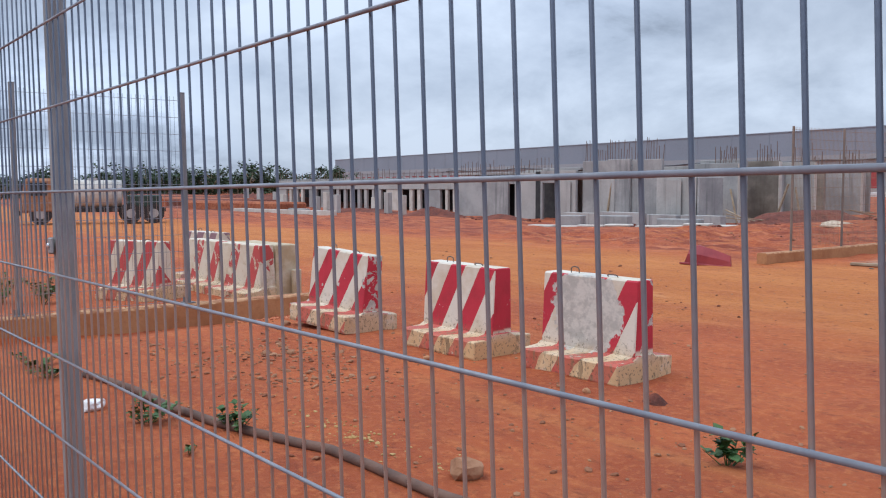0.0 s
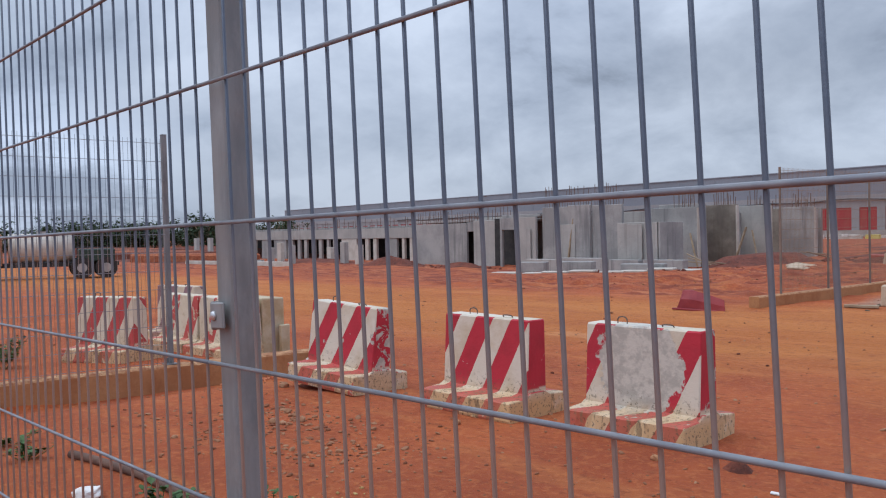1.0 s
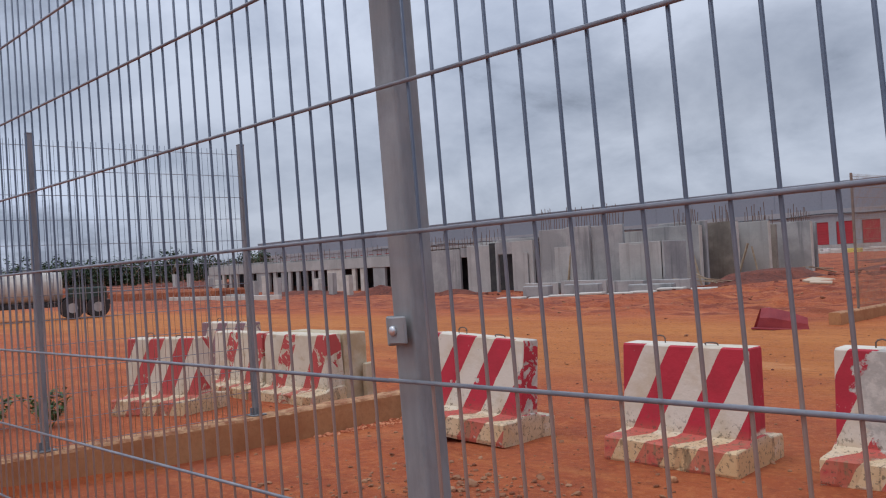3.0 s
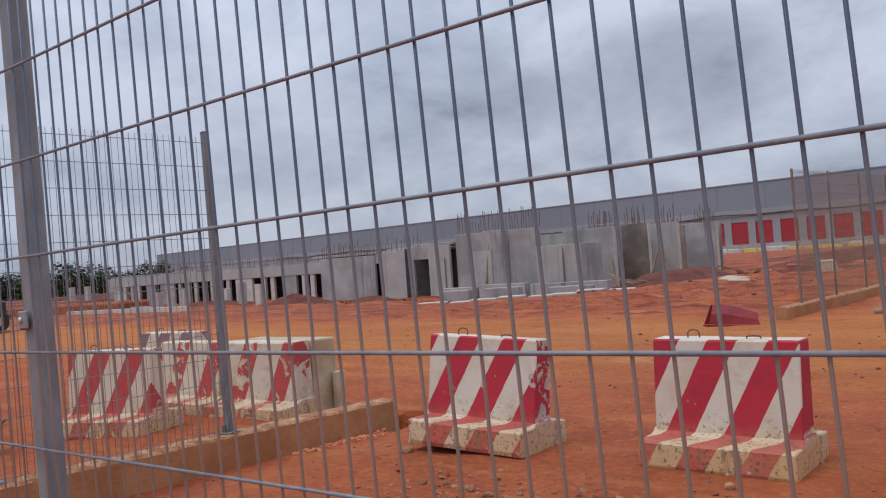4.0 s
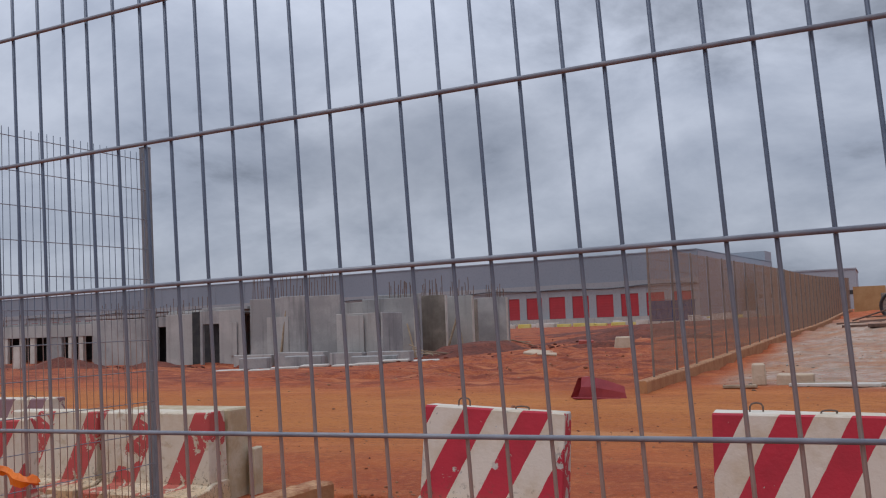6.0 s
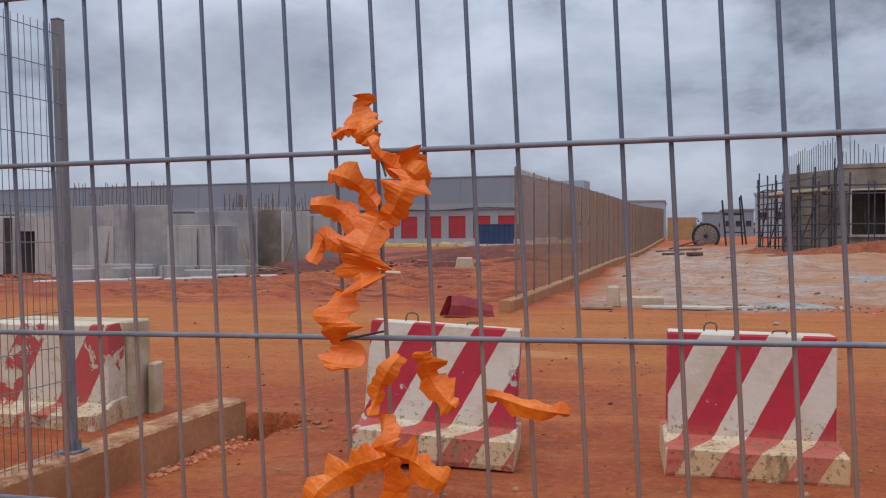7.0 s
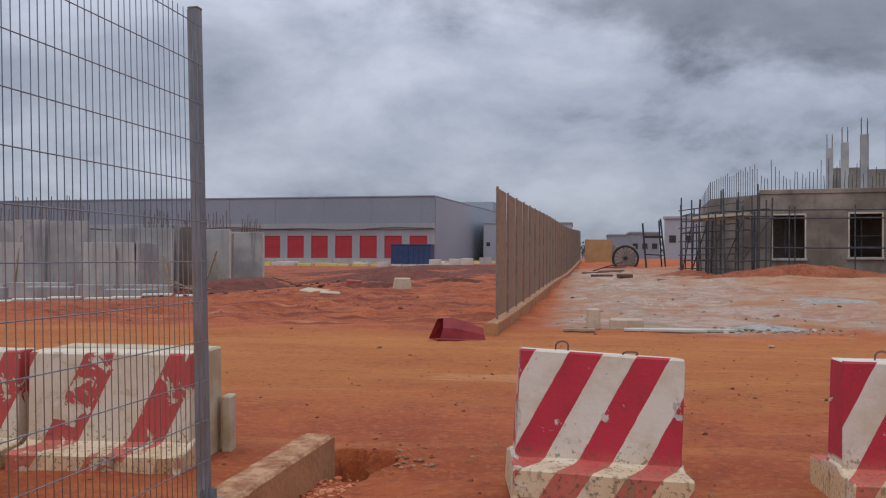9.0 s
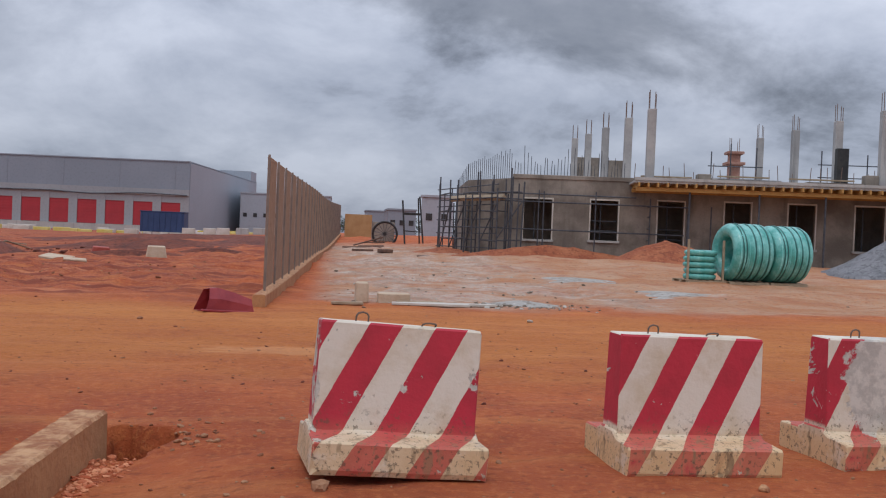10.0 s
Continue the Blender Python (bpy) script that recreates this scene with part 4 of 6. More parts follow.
def site_building():
    W0, W1 = 0.0, 4.55
    b = thing("site_building", pose(8.1, 44.6, 0, 0, 0, -12), "single-storey concrete building under construction with bare columns on its roof", "building")
    wins = [(0.62, 2.05, 1.45, 3.52), (4.02, 5.40, 1.52, 3.56), (7.40, 8.70, 1.2, 3.62), (10.72, 12.0, 1.5, 3.68), (13.85, 15.15, 1.5, 3.70), (17.1, 18.5, 1.5, 3.72), (20.6, 22.0, 1.5, 3.7)]
    facade_wall(34.0, W0, W1, 0.25, wins, M_conc2, b)
    for x0, y0, x1, y1 in ((-2.5, 3.0, 0.0, 0.02), (-3.6, 11.0, -2.5, 3.0)):
        d = Vector((x1 - x0, y1 - y0, 0))
        m = Matrix.Translation((x0, y0, 0)) @ Matrix.Rotation(math.atan2(d.y, d.x), 4, "Z")
        part("side_wall", add_box(bmesh.new(), 0, 0.0, W0, d.length, 0.25, W1, 0.0, m), M_conc2, b)
    part("rear_wall", box(-1.1, 30.0, W0, 34, 30.25, W1), M_conc2, b)
    part("inner_wall", box(0.3, 3.4, W0, 34, 3.6, W1 - 0.3), M_conc2, b)
    part("roof_slab", box(0.1, 0.26, W1 - 0.25, 34, 30, W1 - 0.05), M_conc, b)
    part("ring_beam", box(-0.02, -0.05, W1, 34, 0.28, W1 + 0.22, 0.02), M_conc2, b)
    part("floor_slab", box(0, 0.3, 0.2, 34, 30, 0.5), M_conc, b)
    for a, c, zb, zt in wins:
        f = bmesh.new()
        add_box(f, a - 0.07, -0.03, zb - 0.08, a, 0.1, zt + 0.08)
        add_box(f, c, -0.03, zb - 0.08, c + 0.07, 0.1, zt + 0.08)
        add_box(f, a, -0.03, zt, c, 0.1, zt + 0.08)
        win = part("window", f, M_slab, b, "window opening with a pale cement surround")
        part("window_sill", box(a - 0.12, -0.12, zb - 0.12, c + 0.12, 0.1, zb, 0.01), M_conc3, win)
        for k, z in enumerate((zb + 0.5, zb + 1.0)):
            if 3 < a < 9:
                part("prop_rail", rod((a, 0.5, z), (c, 0.5, z), 0.03, 6), M_tube, win)
        for x in (a + 0.55,):
            part("prop", rod((x, 0.55, zb - 0.6), (x, 0.55, zt), 0.035, 6), M_tube, win)
    # formwork deck with timber joists that sticks out over the front
    part("deck", box(5.9, -2.2, 4.40, 34, 0.2, 4.52, 0.01), M_conc3, b)
    part("deck_edge", box(5.9, -2.26, 4.52, 34, -2.20, 4.66), M_conc3, b)
    part("main_beam", box(6.0, -2.0, 4.02, 34, -1.85, 4.20), M_form, b, "yellow timber formwork beam")
    part("main_beam", box(6.0, -0.4, 4.02, 34, -0.25, 4.20), M_form, b, "yellow timber formwork beam")
    joist = finish(box(-0.04, -2.45, 4.204, 0.04, 0.1, 4.398, 0.004), "joist", M_form)
    for k in range(62):
        part("joist", joist, None, b).location = (6.1 + 0.45 * k + 0.03 * math.sin(k * 3.1), 0.08 * math.sin(k * 1.7), 0)
    for x in (8.6, 11.9, 15.0, 18.6):
        part("deck_prop", rod((x, -1.92, 0.2), (x, -1.92, 4.02), 0.05, 8), M_tube, b)
    for k, (x0, x1, z1, mat) in enumerate(((6.4, 9.6, 4.86, M_conc), (9.6, 10.3, 5.22, M_conc2), (10.35, 13.9, 5.02, M_conc), (14.0, 15.1, 4.88, M_conc3), (15.15, 18.0, 5.0, M_conc2), (18.1, 22.4, 5.45, M_conc2), (22.5, 34.0, 5.1, M_conc))):
        part("parapet_block", box(x0, 1.4 + 0.1 * (k % 3), 4.5, x1, 2.2, z1, 0.03), mat, b)
    for x0, x1, z, y in ((6.6, 9.2, 4.92, 0.9), (10.6, 13.2, 5.08, 1.3), (14.2, 17.4, 5.06, 1.2)):
        part("loose_board", box(x0, y, z, x1, y + 0.25, z + 0.07), M_wood, b, "timber board laid on the roof edge")
    rndb = random.Random(21)
    for k in range(26):
        x = 6.5 + 0.62 * k + rndb.uniform(-.2, .2)
        part("stub_bar", rod((x, 1.9, 4.5), (x + rndb.uniform(-.1, .1), 1.9, 5.2 + rndb.uniform(0.1, 0.7)), 0.018, 4), M_rebar, b)
    inv = pose(8.1, 44.6, 0, 0, 0, -12).inverted()

    def column(x, y, top, w=0.42, mat=None):
        p = inv @ Vector((x, y, 0))
        c = part("column", box(p.x - w / 2, p.y - w / 2, 4.3, p.x + w / 2, p.y + w / 2, top, 0.02), mat or M_conc, b, "bare concrete column with starter bars")
        for i, (dx, dy) in enumerate(((-1, -1), (1, -1), (1, 1), (-1, 1))):
            k = 0.36 * w
            part("starter_bar", rod((p.x + dx * k, p.y + dy * k, top - 0.1), (p.x + dx * k * 1.06, p.y + dy * k, top + 0.85 + 0.12 * math.sin(i * 2.3 + x)), 0.020, 5), M_rebar, c)

    for x, y, top in ((14.78, 43.0, 8.27), (14.92, 47.0, 8.33), (14.96, 51.3, 8.3), (15.1, 55.4, 8.38), (15.25, 59.2, 8.5), (27.0, 46.6, 8.8), (27.1, 51.5, 8.84), (27.3, 56.5, 8.9), (27.0, 42.3, 8.8)):
        column(x, y, top)
    column(25.6, 56.7, 7.9, 0.7, M_brick)
    p = inv @ Vector((25.6, 56.7, 0))
    part("pier_cap", box(p.x - 0.62, p.y - 0.62, 7.0, p.x + 0.62, p.y + 0.62, 7.18, 0.02), M_brick, b, "projecting brick course")
    part("pier_cap", box(p.x - 0.55, p.y - 0.55, 7.72, p.x + 0.55, p.y + 0.55, 7.9, 0.02), M_brick, b, "projecting brick course")
    p = inv @ Vector((26.0, 44.4, 0))
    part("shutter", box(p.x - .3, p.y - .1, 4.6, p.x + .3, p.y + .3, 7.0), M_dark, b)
    # stacked brickwork behind the columns
    for x0, x1, z in ((15.3, 17.2, 7.3), (17.7, 19.4, 7.2)):
        a = inv @ Vector((x0, 59.9, 0))
        part("block_pier", box(a.x, a.y, 4.5, a.x + (x1 - x0), a.y + 0.4, z, 0.03), M_conc2, b, "dark stack of blockwork")
    # reinforcement standing along the top of the walls
    rnd = random.Random(8)
    for k in range(34):
        x = 0.05 + k * 0.17
        h = rnd.uniform(0.5, 1.5)
        part("wall_bar", rod((x, 0.12, 4.5), (x + rnd.uniform(-.05, .05), 0.12, 4.75 + h), 0.015, 4), M_tube, b)
    for k in range(44):
        f = k / 44
        x, y = (-2.5 + 2.5 * (f - 0.5) / 0.5, 3.0 * (1 - (f - 0.5) / 0.5)) if f > 0.5 else (-3.6 + 1.1 * f / 0.5, 11 - 8.0 * f / 0.5)
        h = 0.3 + 1.0 * f * rnd.uniform(0.8, 1.1)
        if f < 0.5 and k % 3:
            continue
        part("wall_bar", rod((x, y + 0.1, 4.5), (x, y + 0.1, 4.75 + h), 0.015, 4), M_tube, b)
    return b


site_building()


def scaffold():
    s = thing("scaffold", pose(8.1, 44.6, 0, 0, 0, -12), "dark tubular steel scaffold against the corner of a building", "scaffold")

    def pole(a, c, r=0.035, name="standard"):
        part(name, rod(a, c, r, 6), M_tube, s)

    rnd = random.Random(3)
    corners = [(-4.1, 4.6), (-3.4, 2.6), (-2.5, 1.2), (-1.6, 0.0), (-0.7, -1.0), (0.5, -1.1), (-3.2, 4.0), (-2.7, 2.6), (-1.9, 1.5), (-1.0, 0.4), (-0.25, -0.35), (-3.0, 1.9), (-2.05, 0.55), (-1.1, -0.5), (-4.4, 6.8), (-0.1, -1.05)]
    for i, (x, y) in enumerate(corners):
        pole((x, y, 0.35), (x + rnd.uniform(-.1, .1), y, rnd.uniform(3.6, 5.1)), 0.04)
    for z in (1.3, 1.95, 2.8, 3.45, 3.75):
        for a, c in zip(corners[:5], corners[1:6]):
            if rnd.random() < 0.85:
                pole((a[0], a[1], z), (c[0], c[1], z + rnd.uniform(-.06, .06)), 0.035, "ledger")
        for a, c in ((0, 6), (1, 7), (2, 8), (3, 9), (4, 10)):
            pole((*corners[a], z), (*corners[c], z), 0.03, "transom")
    for k in range(16):
        f = k / 15
        x, y = -4.3 + 4.6 * f, 6.2 - 7.4 * f + rnd.uniform(-.5, .9)
        pole((x, y, 0.35), (x + rnd.uniform(-.12, .12), y, rnd.uniform(3.2, 5.3)), 0.036)
    for k in range(5):
        x, y = corners[k]
        pole((x, y, 0.6 + 0.2 * k), (*corners[k + 1], 3.3), 0.032, "brace")
    for z in (0.85, 1.6, 2.35, 3.1, 4.1):
        a, c = corners[0], corners[4]
        pole((a[0] - 0.3, a[1] + 1.2, z), (c[0], c[1], z + 0.05), 0.03, "ledger")
    part("plank", rod((-3.5, 4.2, 3.52), (-2.2, 1.3, 3.52), 0.16, 4), M_wood, s)
    part("plank", rod((-2.2, 1.3, 3.5), (-0.4, -0.8, 3.5), 0.16, 4), M_wood, s)
    # long rails that run on past the windows
    for z, x1 in ((3.35, 8.8), (1.95, 8.6), (3.75, 6.2)):
        pole((-0.6, -0.75, z), (x1, -0.75, z - 0.03), 0.036, "ledger")
    for x, h in ((1.35, 3.95), (1.6, 3.9), (4.2, 3.95), (6.9, 3.7), (9.9, 3.4), (8.75, 3.0)):
        pole((x, -0.75, 0.2), (x, -0.75, h), 0.035)
    for z in (1.0, 1.6, 2.2, 2.8, 3.3):
        pole((6.9, -0.75, z), (6.9, 0.0, z), 0.03, "transom")
    # roof-edge scaffold at the rear
    for x in (12.4, 13.6, 15.2, 19.2, 20.4, 22.0):
        pole((x, 12, 4.5), (x, 12, 7.6 + 0.5 * math.sin(x)), 0.04)
    for z in (5.8, 6.6):
        pole((12.2, 12, z), (15.6, 12, z), 0.035, "ledger")
        pole((19.0, 12, z + 0.3), (24.6, 12, z + 0.3), 0.035, "ledger")
    return s


scaffold()


CRUSTS = ((7.95, 21.3, 1.45, 1.5, 17.0), (6.2, 25.6, 1.5, 1.5, 18.0), (2.9, 17.6, 0.9, 0.5, 19.0))


# ---- heaps ----
def heap(name, x, y, rx, ry, h, mat, label, seed, rot=0.0, sink=0.25, flat=9.0):
    bm = bmesh.new()
    n, k = 48, 16
    rings = []
    for j in range(k + 1):
        f = j / k
        ring = []
        for i in range(n):
            a = 2 * math.pi * i / n
            edge = 1 + 0.18 * noise.noise((math.cos(a) * 1.5 + seed, math.sin(a) * 1.5, 0))
            px, py = rx * f * edge * math.cos(a), ry * f * edge * math.sin(a)
            z = h * (1 - smooth(f) * 0.75 - 0.25 * f) * (1 + 0.25 * noise.noise((px * 0.8 + seed, py * 0.8, 1)))
            z += (0.09 * noise.noise((px * 2.6, py * 2.6, seed)) + 0.05 * noise.noise((px * 6, py * 6, seed))) * min(1, h) * (1 - f * f)
            z = min(z, flat + 0.5 * (z - flat) * 0.3)
            ring.append(bm.verts.new((px, py, z + lay(x + px, y + py) - lay(x, y) - (sink if j == k else 0))))
        rings.append(ring)
    for a, c in zip(rings, rings[1:]):
        for i in range(n):
            bm.faces.new((a[i], c[i], c[(i + 1) % n], a[(i + 1) % n]))
    bmesh.ops.remove_doubles(bm, verts=bm.verts, dist=0.001)
    bmesh.ops.recalc_face_normals(bm, faces=bm.faces)
    return single(name, bm, mat, pose(x, y, lay(x, y) - 0.03, 0, 0, rot), label, "heap", smooth=True)


heap("soil_mound", 14.2, 38.6, 3.4, 2.0, 1.05, M_heap, "heap of loose red soil beside a building site", 1.0)
heap("soil_mound", 9.6, 42.9, 5.2, 1.2, 0.62, M_heap, "low bank of red soil along a wall", 2.0)
heap("soil_mound", 5.0, 47.2, 2.4, 2.0, 0.30, M_heap, "low spread of red soil under the scaffold", 5.5)
heap("gravel_mound", 23.6, 33.4, 5.4, 3.2, 2.35, M_gravel, "large conical heap of grey gravel", 3.0)
heap("clay_bank", -18.9, 45.6, 2.6, 6.0, 1.25, M_mud, "bank of dark red clay dug out beside a wall", 4.0, flat=0.62)
heap("clay_bank", -12.5, 55.0, 7.5, 3.0, 0.62, M_mud, "long low bank of dark red clay", 6.0)
heap("clay_bank", -14.0, 72.0, 14.0, 4.0, 0.42, M_mud, "long low bank of dark red clay", 7.0)
heap("clay_bank", -37.2, 39.6, 3.2, 1.0, 0.40, M_mud, "ragged bank of orange soil in front of a wall", 8.0)
heap("clay_bank", -45.0, 39.8, 4.5, 1.5, 0.75, M_mud, "mound of red clay in front of a wall", 9.0)
heap("clay_bank", -58.0, 42.0, 9.0, 1.6, 0.42, M_mud, "long low bank of red clay", 10.0)
heap("clay_bank", -72.0, 36.0, 20.0, 2.0, 0.7, M_mud, "long low bank of red clay", 11.0)
heap("clay_bank", -95.0, 50.0, 40.0, 3.0, 1.3, M_mud, "long terrace bank of red clay", 12.0)
heap("clay_bank", -10.4, 40.5, 3.6, 0.7, 0.34, M_mud, "low ragged ridge of dark red clay", 15.0, 12)
heap("clay_bank", -7.2, 46.0, 2.6, 0.6, 0.28, M_mud, "low ragged ridge of dark red clay", 16.0, -8)
heap("clay_bank", -6.5, 62.0, 4.0, 6.0, 0.35, M_mud, "low bank of dark red clay", 13.0)
heap("soil_mound", 3.75, 4.45, 0.16, 0.12, 0.10, M_mud, "small clod of dark red soil", 14.0)


for k, (x, y, w, rz, tilt) in enumerate(((-19.6, 41.3, 2.2, 35, 14), (-20.2, 41.6, 1.8, 20, 26), (-19.0, 41.0, 1.6, 60, 8), (-20.6, 40.9, 2.4, 5, 5), (-18.0, 50.5, 2.0, 70, 12), (-18.6, 51.2, 1.7, 40, 6))):
    single("plank", box(-w / 2, -0.09, 0, w / 2, 0.09, 0.05, 0.006), M_wood, pose(x, y, lay(x, y) + 0.3 + 0.1 * (k % 2), 0, tilt, rz), "grey weathered plank thrown on a clay bank", "plank", "planks")
for x, y, rx, ry, seed in CRUSTS:
    heap("cement_crust", x, y, rx, ry, 0.09, M_crust, "thin crust of spilt pale cement", seed, 4, 0.10).location.z += land(x, y) - lay(x, y) + 0.05


# ---- turquoise pipe coils on pallets ----
def coil(m, width, wraps, label):
    c = thing("pipe_coil", m, label, "pipe coil", "pipe coils")
    R, r = 0.90, width / wraps / 2
    core = bmesh.new()
    n, prof = 40, []
    for i in range(wraps):
        x0 = -width / 2 + (2 * i + 1) * r
        for a in range(0, 7):
            w = math.pi * a / 6
            xx = x0 - r * math.cos(w)
            prof.append((xx, R - r + r * (0.93 + 0.07 * math.sin(w)) - 0.13 * max(0.0, abs(xx) * 2 / width - 0.72) ** 2 / 0.0784))
    prof += [(width / 2, 0.62), (width / 2 - 0.10, 0.50), (-width / 2 + 0.10, 0.50), (-width / 2, 0.62)]
    rings = []
    for i in range(n):
        a = 2 * math.pi * i / n
        rings.append([core.verts.new((x, q * math.cos(a), q * math.sin(a))) for x, q in prof])
    k = len(prof)
    for i in range(n):
        for j in range(k):
            core.faces.new((rings[i][j], rings[i][(j + 1) % k], rings[(i + 1) % n][(j + 1) % k], rings[(i + 1) % n][j]))
    bmesh.ops.recalc_face_normals(core, faces=core.faces)
    rough_up(core, 0.012, 3.0, width)
    part("pipe", core, M_teal, c, "wrapped turquoise plastic pipe", True)
    for x in [width * f for f in (-0.33, -0.25, -0.02, 0.14, 0.32)]:
        bm = bmesh.new()
        rr = []
        for i in range(n):
            a = 2 * math.pi * i / n
            rr.append([bm.verts.new((x + dx, (R + dr) * math.cos(a), (R + dr) * math.sin(a))) for dx, dr in ((-0.022, -0.02), (-0.022, 0.010 + 0.006 * math.sin(5 * a + 20 * x)), (0.022, 0.010 + 0.006 * math.sin(5 * a + 20 * x)), (0.022, -0.02))])
        for i in range(n):
            for j in range(4):
                bm.faces.new((rr[i][j], rr[i][(j + 1) % 4], rr[(i + 1) % n][(j + 1) % 4], rr[(i + 1) % n][j]))
        bmesh.ops.recalc_face_normals(bm, faces=bm.faces)
        part("strap", bm, M_strap, c)
    return c


def pallet(m, w=1.3, d=1.1):
    p = thing("pallet", m, "worn timber pallet under a pipe coil", "pallet", "timber pallets")
    for k in range(3):
        part("bearer", box(-w / 2, -d / 2 + k * (d - 0.1) / 2, 0, w / 2, -d / 2 + 0.1 + k * (d - 0.1) / 2, 0.08), M_wood, p)
    for k in range(6):
        x = -w / 2 + 0.02 + k * (w - 0.14) / 5
        part("deck_board", box(x, -d / 2, 0.082, x + 0.1, d / 2, 0.102), M_wood, p)


coil(pose(11.80, 26.1, 1.27, 0, 0, 3), 1.30, 9, "large strapped coil of turquoise plastic pipe on a pallet")
coil(pose(13.12, 26.2, 1.25, 0, 0, 6), 1.3, 9, "large strapped coil of turquoise plastic pipe on a pallet")
for x, y, rz in ((11.80, 26.1, 3), (13.12, 26.2, 6), (10.5, 26.3, 5)):
    pallet(pose(x, y, lay(x, y) - 0.01, 0, 0, rz))
flat = thing("pipe_stack", pose(10.5, 26.3, lay(10.5, 26.3) + 0.09), "stack of flat-lying turquoise pipe rings between stakes", "pipe stack")
for k in range(5):
    part("pipe_ring", torus(0.42, 0.095, 30, 8, "z"), M_teal, flat, "", True).location = (0.02 * math.sin(k * 2), 0, 0.095 + 0.185 * k)
for x in (-0.58, 0.56):
    part("stake", box(x - 0.03, -0.5, -0.09, x + 0.03, -0.44, 1.25), M_wood, flat)


# ---- beyond the fence's end: drum, frame, boards, far blocks ----
drum = thing("cable_drum", pose(2.68, 62.9, 1.40), "black cable drum with thin spokes standing upright", "cable drum")
part("rim", torus(0.86, 0.08, 40, 8, "y"), M_black, drum)
part("rim", torus(0.86, 0.08, 40, 8, "y"), M_black, drum).location = (0.05, 0.7, 0)
part("hub", rod((0, -0.05, 0), (0, 0.75, 0), 0.13, 12), M_black, drum)
for k in range(8):
    a = math.pi * k / 8 + 0.2
    part("spoke", rod((-0.86 * math.cos(a), 0, -0.86 * math.sin(a)), (0.86 * math.cos(a), 0, 0.86 * math.sin(a)), 0.022, 5), M_tube, drum)
part("stand", box(-0.9, -0.1, -0.95, 0.9, 0.8, -0.84), M_black, drum)

fr = thing("steel_frame", pose(4.45, 59.2, lay(4.45, 59.2)), "leaning black steel frame with two crossbars", "frame")
part("leg", rod((-0.62, 0, 0), (-0.85, 0.3, 3.0), 0.06, 6), M_black, fr)
part("leg", rod((0.62, 0, 0), (0.30, 0.3, 3.3), 0.06, 6), M_black, fr)
part("leg", rod((0.45, 0.9, 0), (0.22, 0.5, 3.2), 0.05, 6), M_black, fr)
part("crossbar", box(-0.80, 0.15, 2.02, 0.45, 0.30, 2.18), M_black, fr)
part("crossbar", rod((-0.7, 0.1, 0.95), (0.55, 0.1, 0.9), 0.04, 6), M_black, fr)

board = bmesh.new()
add_box(board, -1.15, -0.03, 0, 1.15, 0.03, 2.0, 0.005)
for x in (-1.1, 0.0, 1.05):
    add_box(board, x - 0.04, 0.03, 0, x + 0.04, 0.12, 2.0)
single("plywood_hoarding", board, M_ply, pose(1.15, 75.7, lay(1, 75) - 0.02), "ochre plywood hoarding panel at the end of a fence", "hoarding")
single("equipment_box", box(-0.85, -0.3, 0, 0.85, 0.4, 1.45, 0.04), M_conc2, pose(2.75, 66.5, lay(2.7, 66)), "grey boxy site cabinet behind a drum", "cabinet")


def block(name, x, y, w, d, h, mat, label, wins=0, rz=0.0):
    b = thing(name, pose(x, y, lay(x, y) - 0.3, 0, 0, rz), label, "building")
    part("wall", box(0, 0, 0, w, d, h, 0.03), mat, b)
    part("roof", box(-0.15, -0.15, h, w + 0.15, d + 0.15, h + 0.25), mat, b)
    for k in range(wins):
        u = w * (k + 0.5) / wins
        part("window", box(u - 0.35, -0.05, h * 0.45, u + 0.35, 0.06, h * 0.45 + 0.75), M_dark, b)
    return b


block("annex_building", -18.5, 172, 17, 20, 8.0, M_side, "low grey annex beside a warehouse", 9)
block("concrete_block_house", 8.6, 97, 3.4, 10, 4.6, M_side, "grey concrete building shell in the distance", 2, -8)
block("concrete_block_house", 6.9, 128, 4, 9, 3.9, M_clad, "grey concrete building in the distance", 3)
block("concrete_block_house", 6.0, 190, 9, 10, 5.2, M_clad, "distant flat-roofed grey building", 4)

cont = thing("open_container", pose(-21.3, 111.2, lay(-21, 111) + 0.15, 0, 0, -4), "navy blue steel waste container standing on blocks", "container")
part("body", box(-2.6, -1.1, 0.15, 2.6, 1.1, 2.55, 0.03), M_blue, cont)
ribs = finish(box(-0.06, -1.16, 0.2, 0.06, -1.1, 2.5), "rib", M_blue)
for k in range(8):
    part("rib", ribs, None, cont).location = (-2.4 + k * 0.68, 0, 0)
part("rim", box(-2.66, -1.16, 2.55, 2.66, 1.16, 2.66), M_blue, cont)
for x in (-1.6, 0.4, 1.9):
    part("footing", box(x - 0.5, -1.6, -0.4, x + 0.5, -1.0, 0.15, 0.03), M_slab, cont)

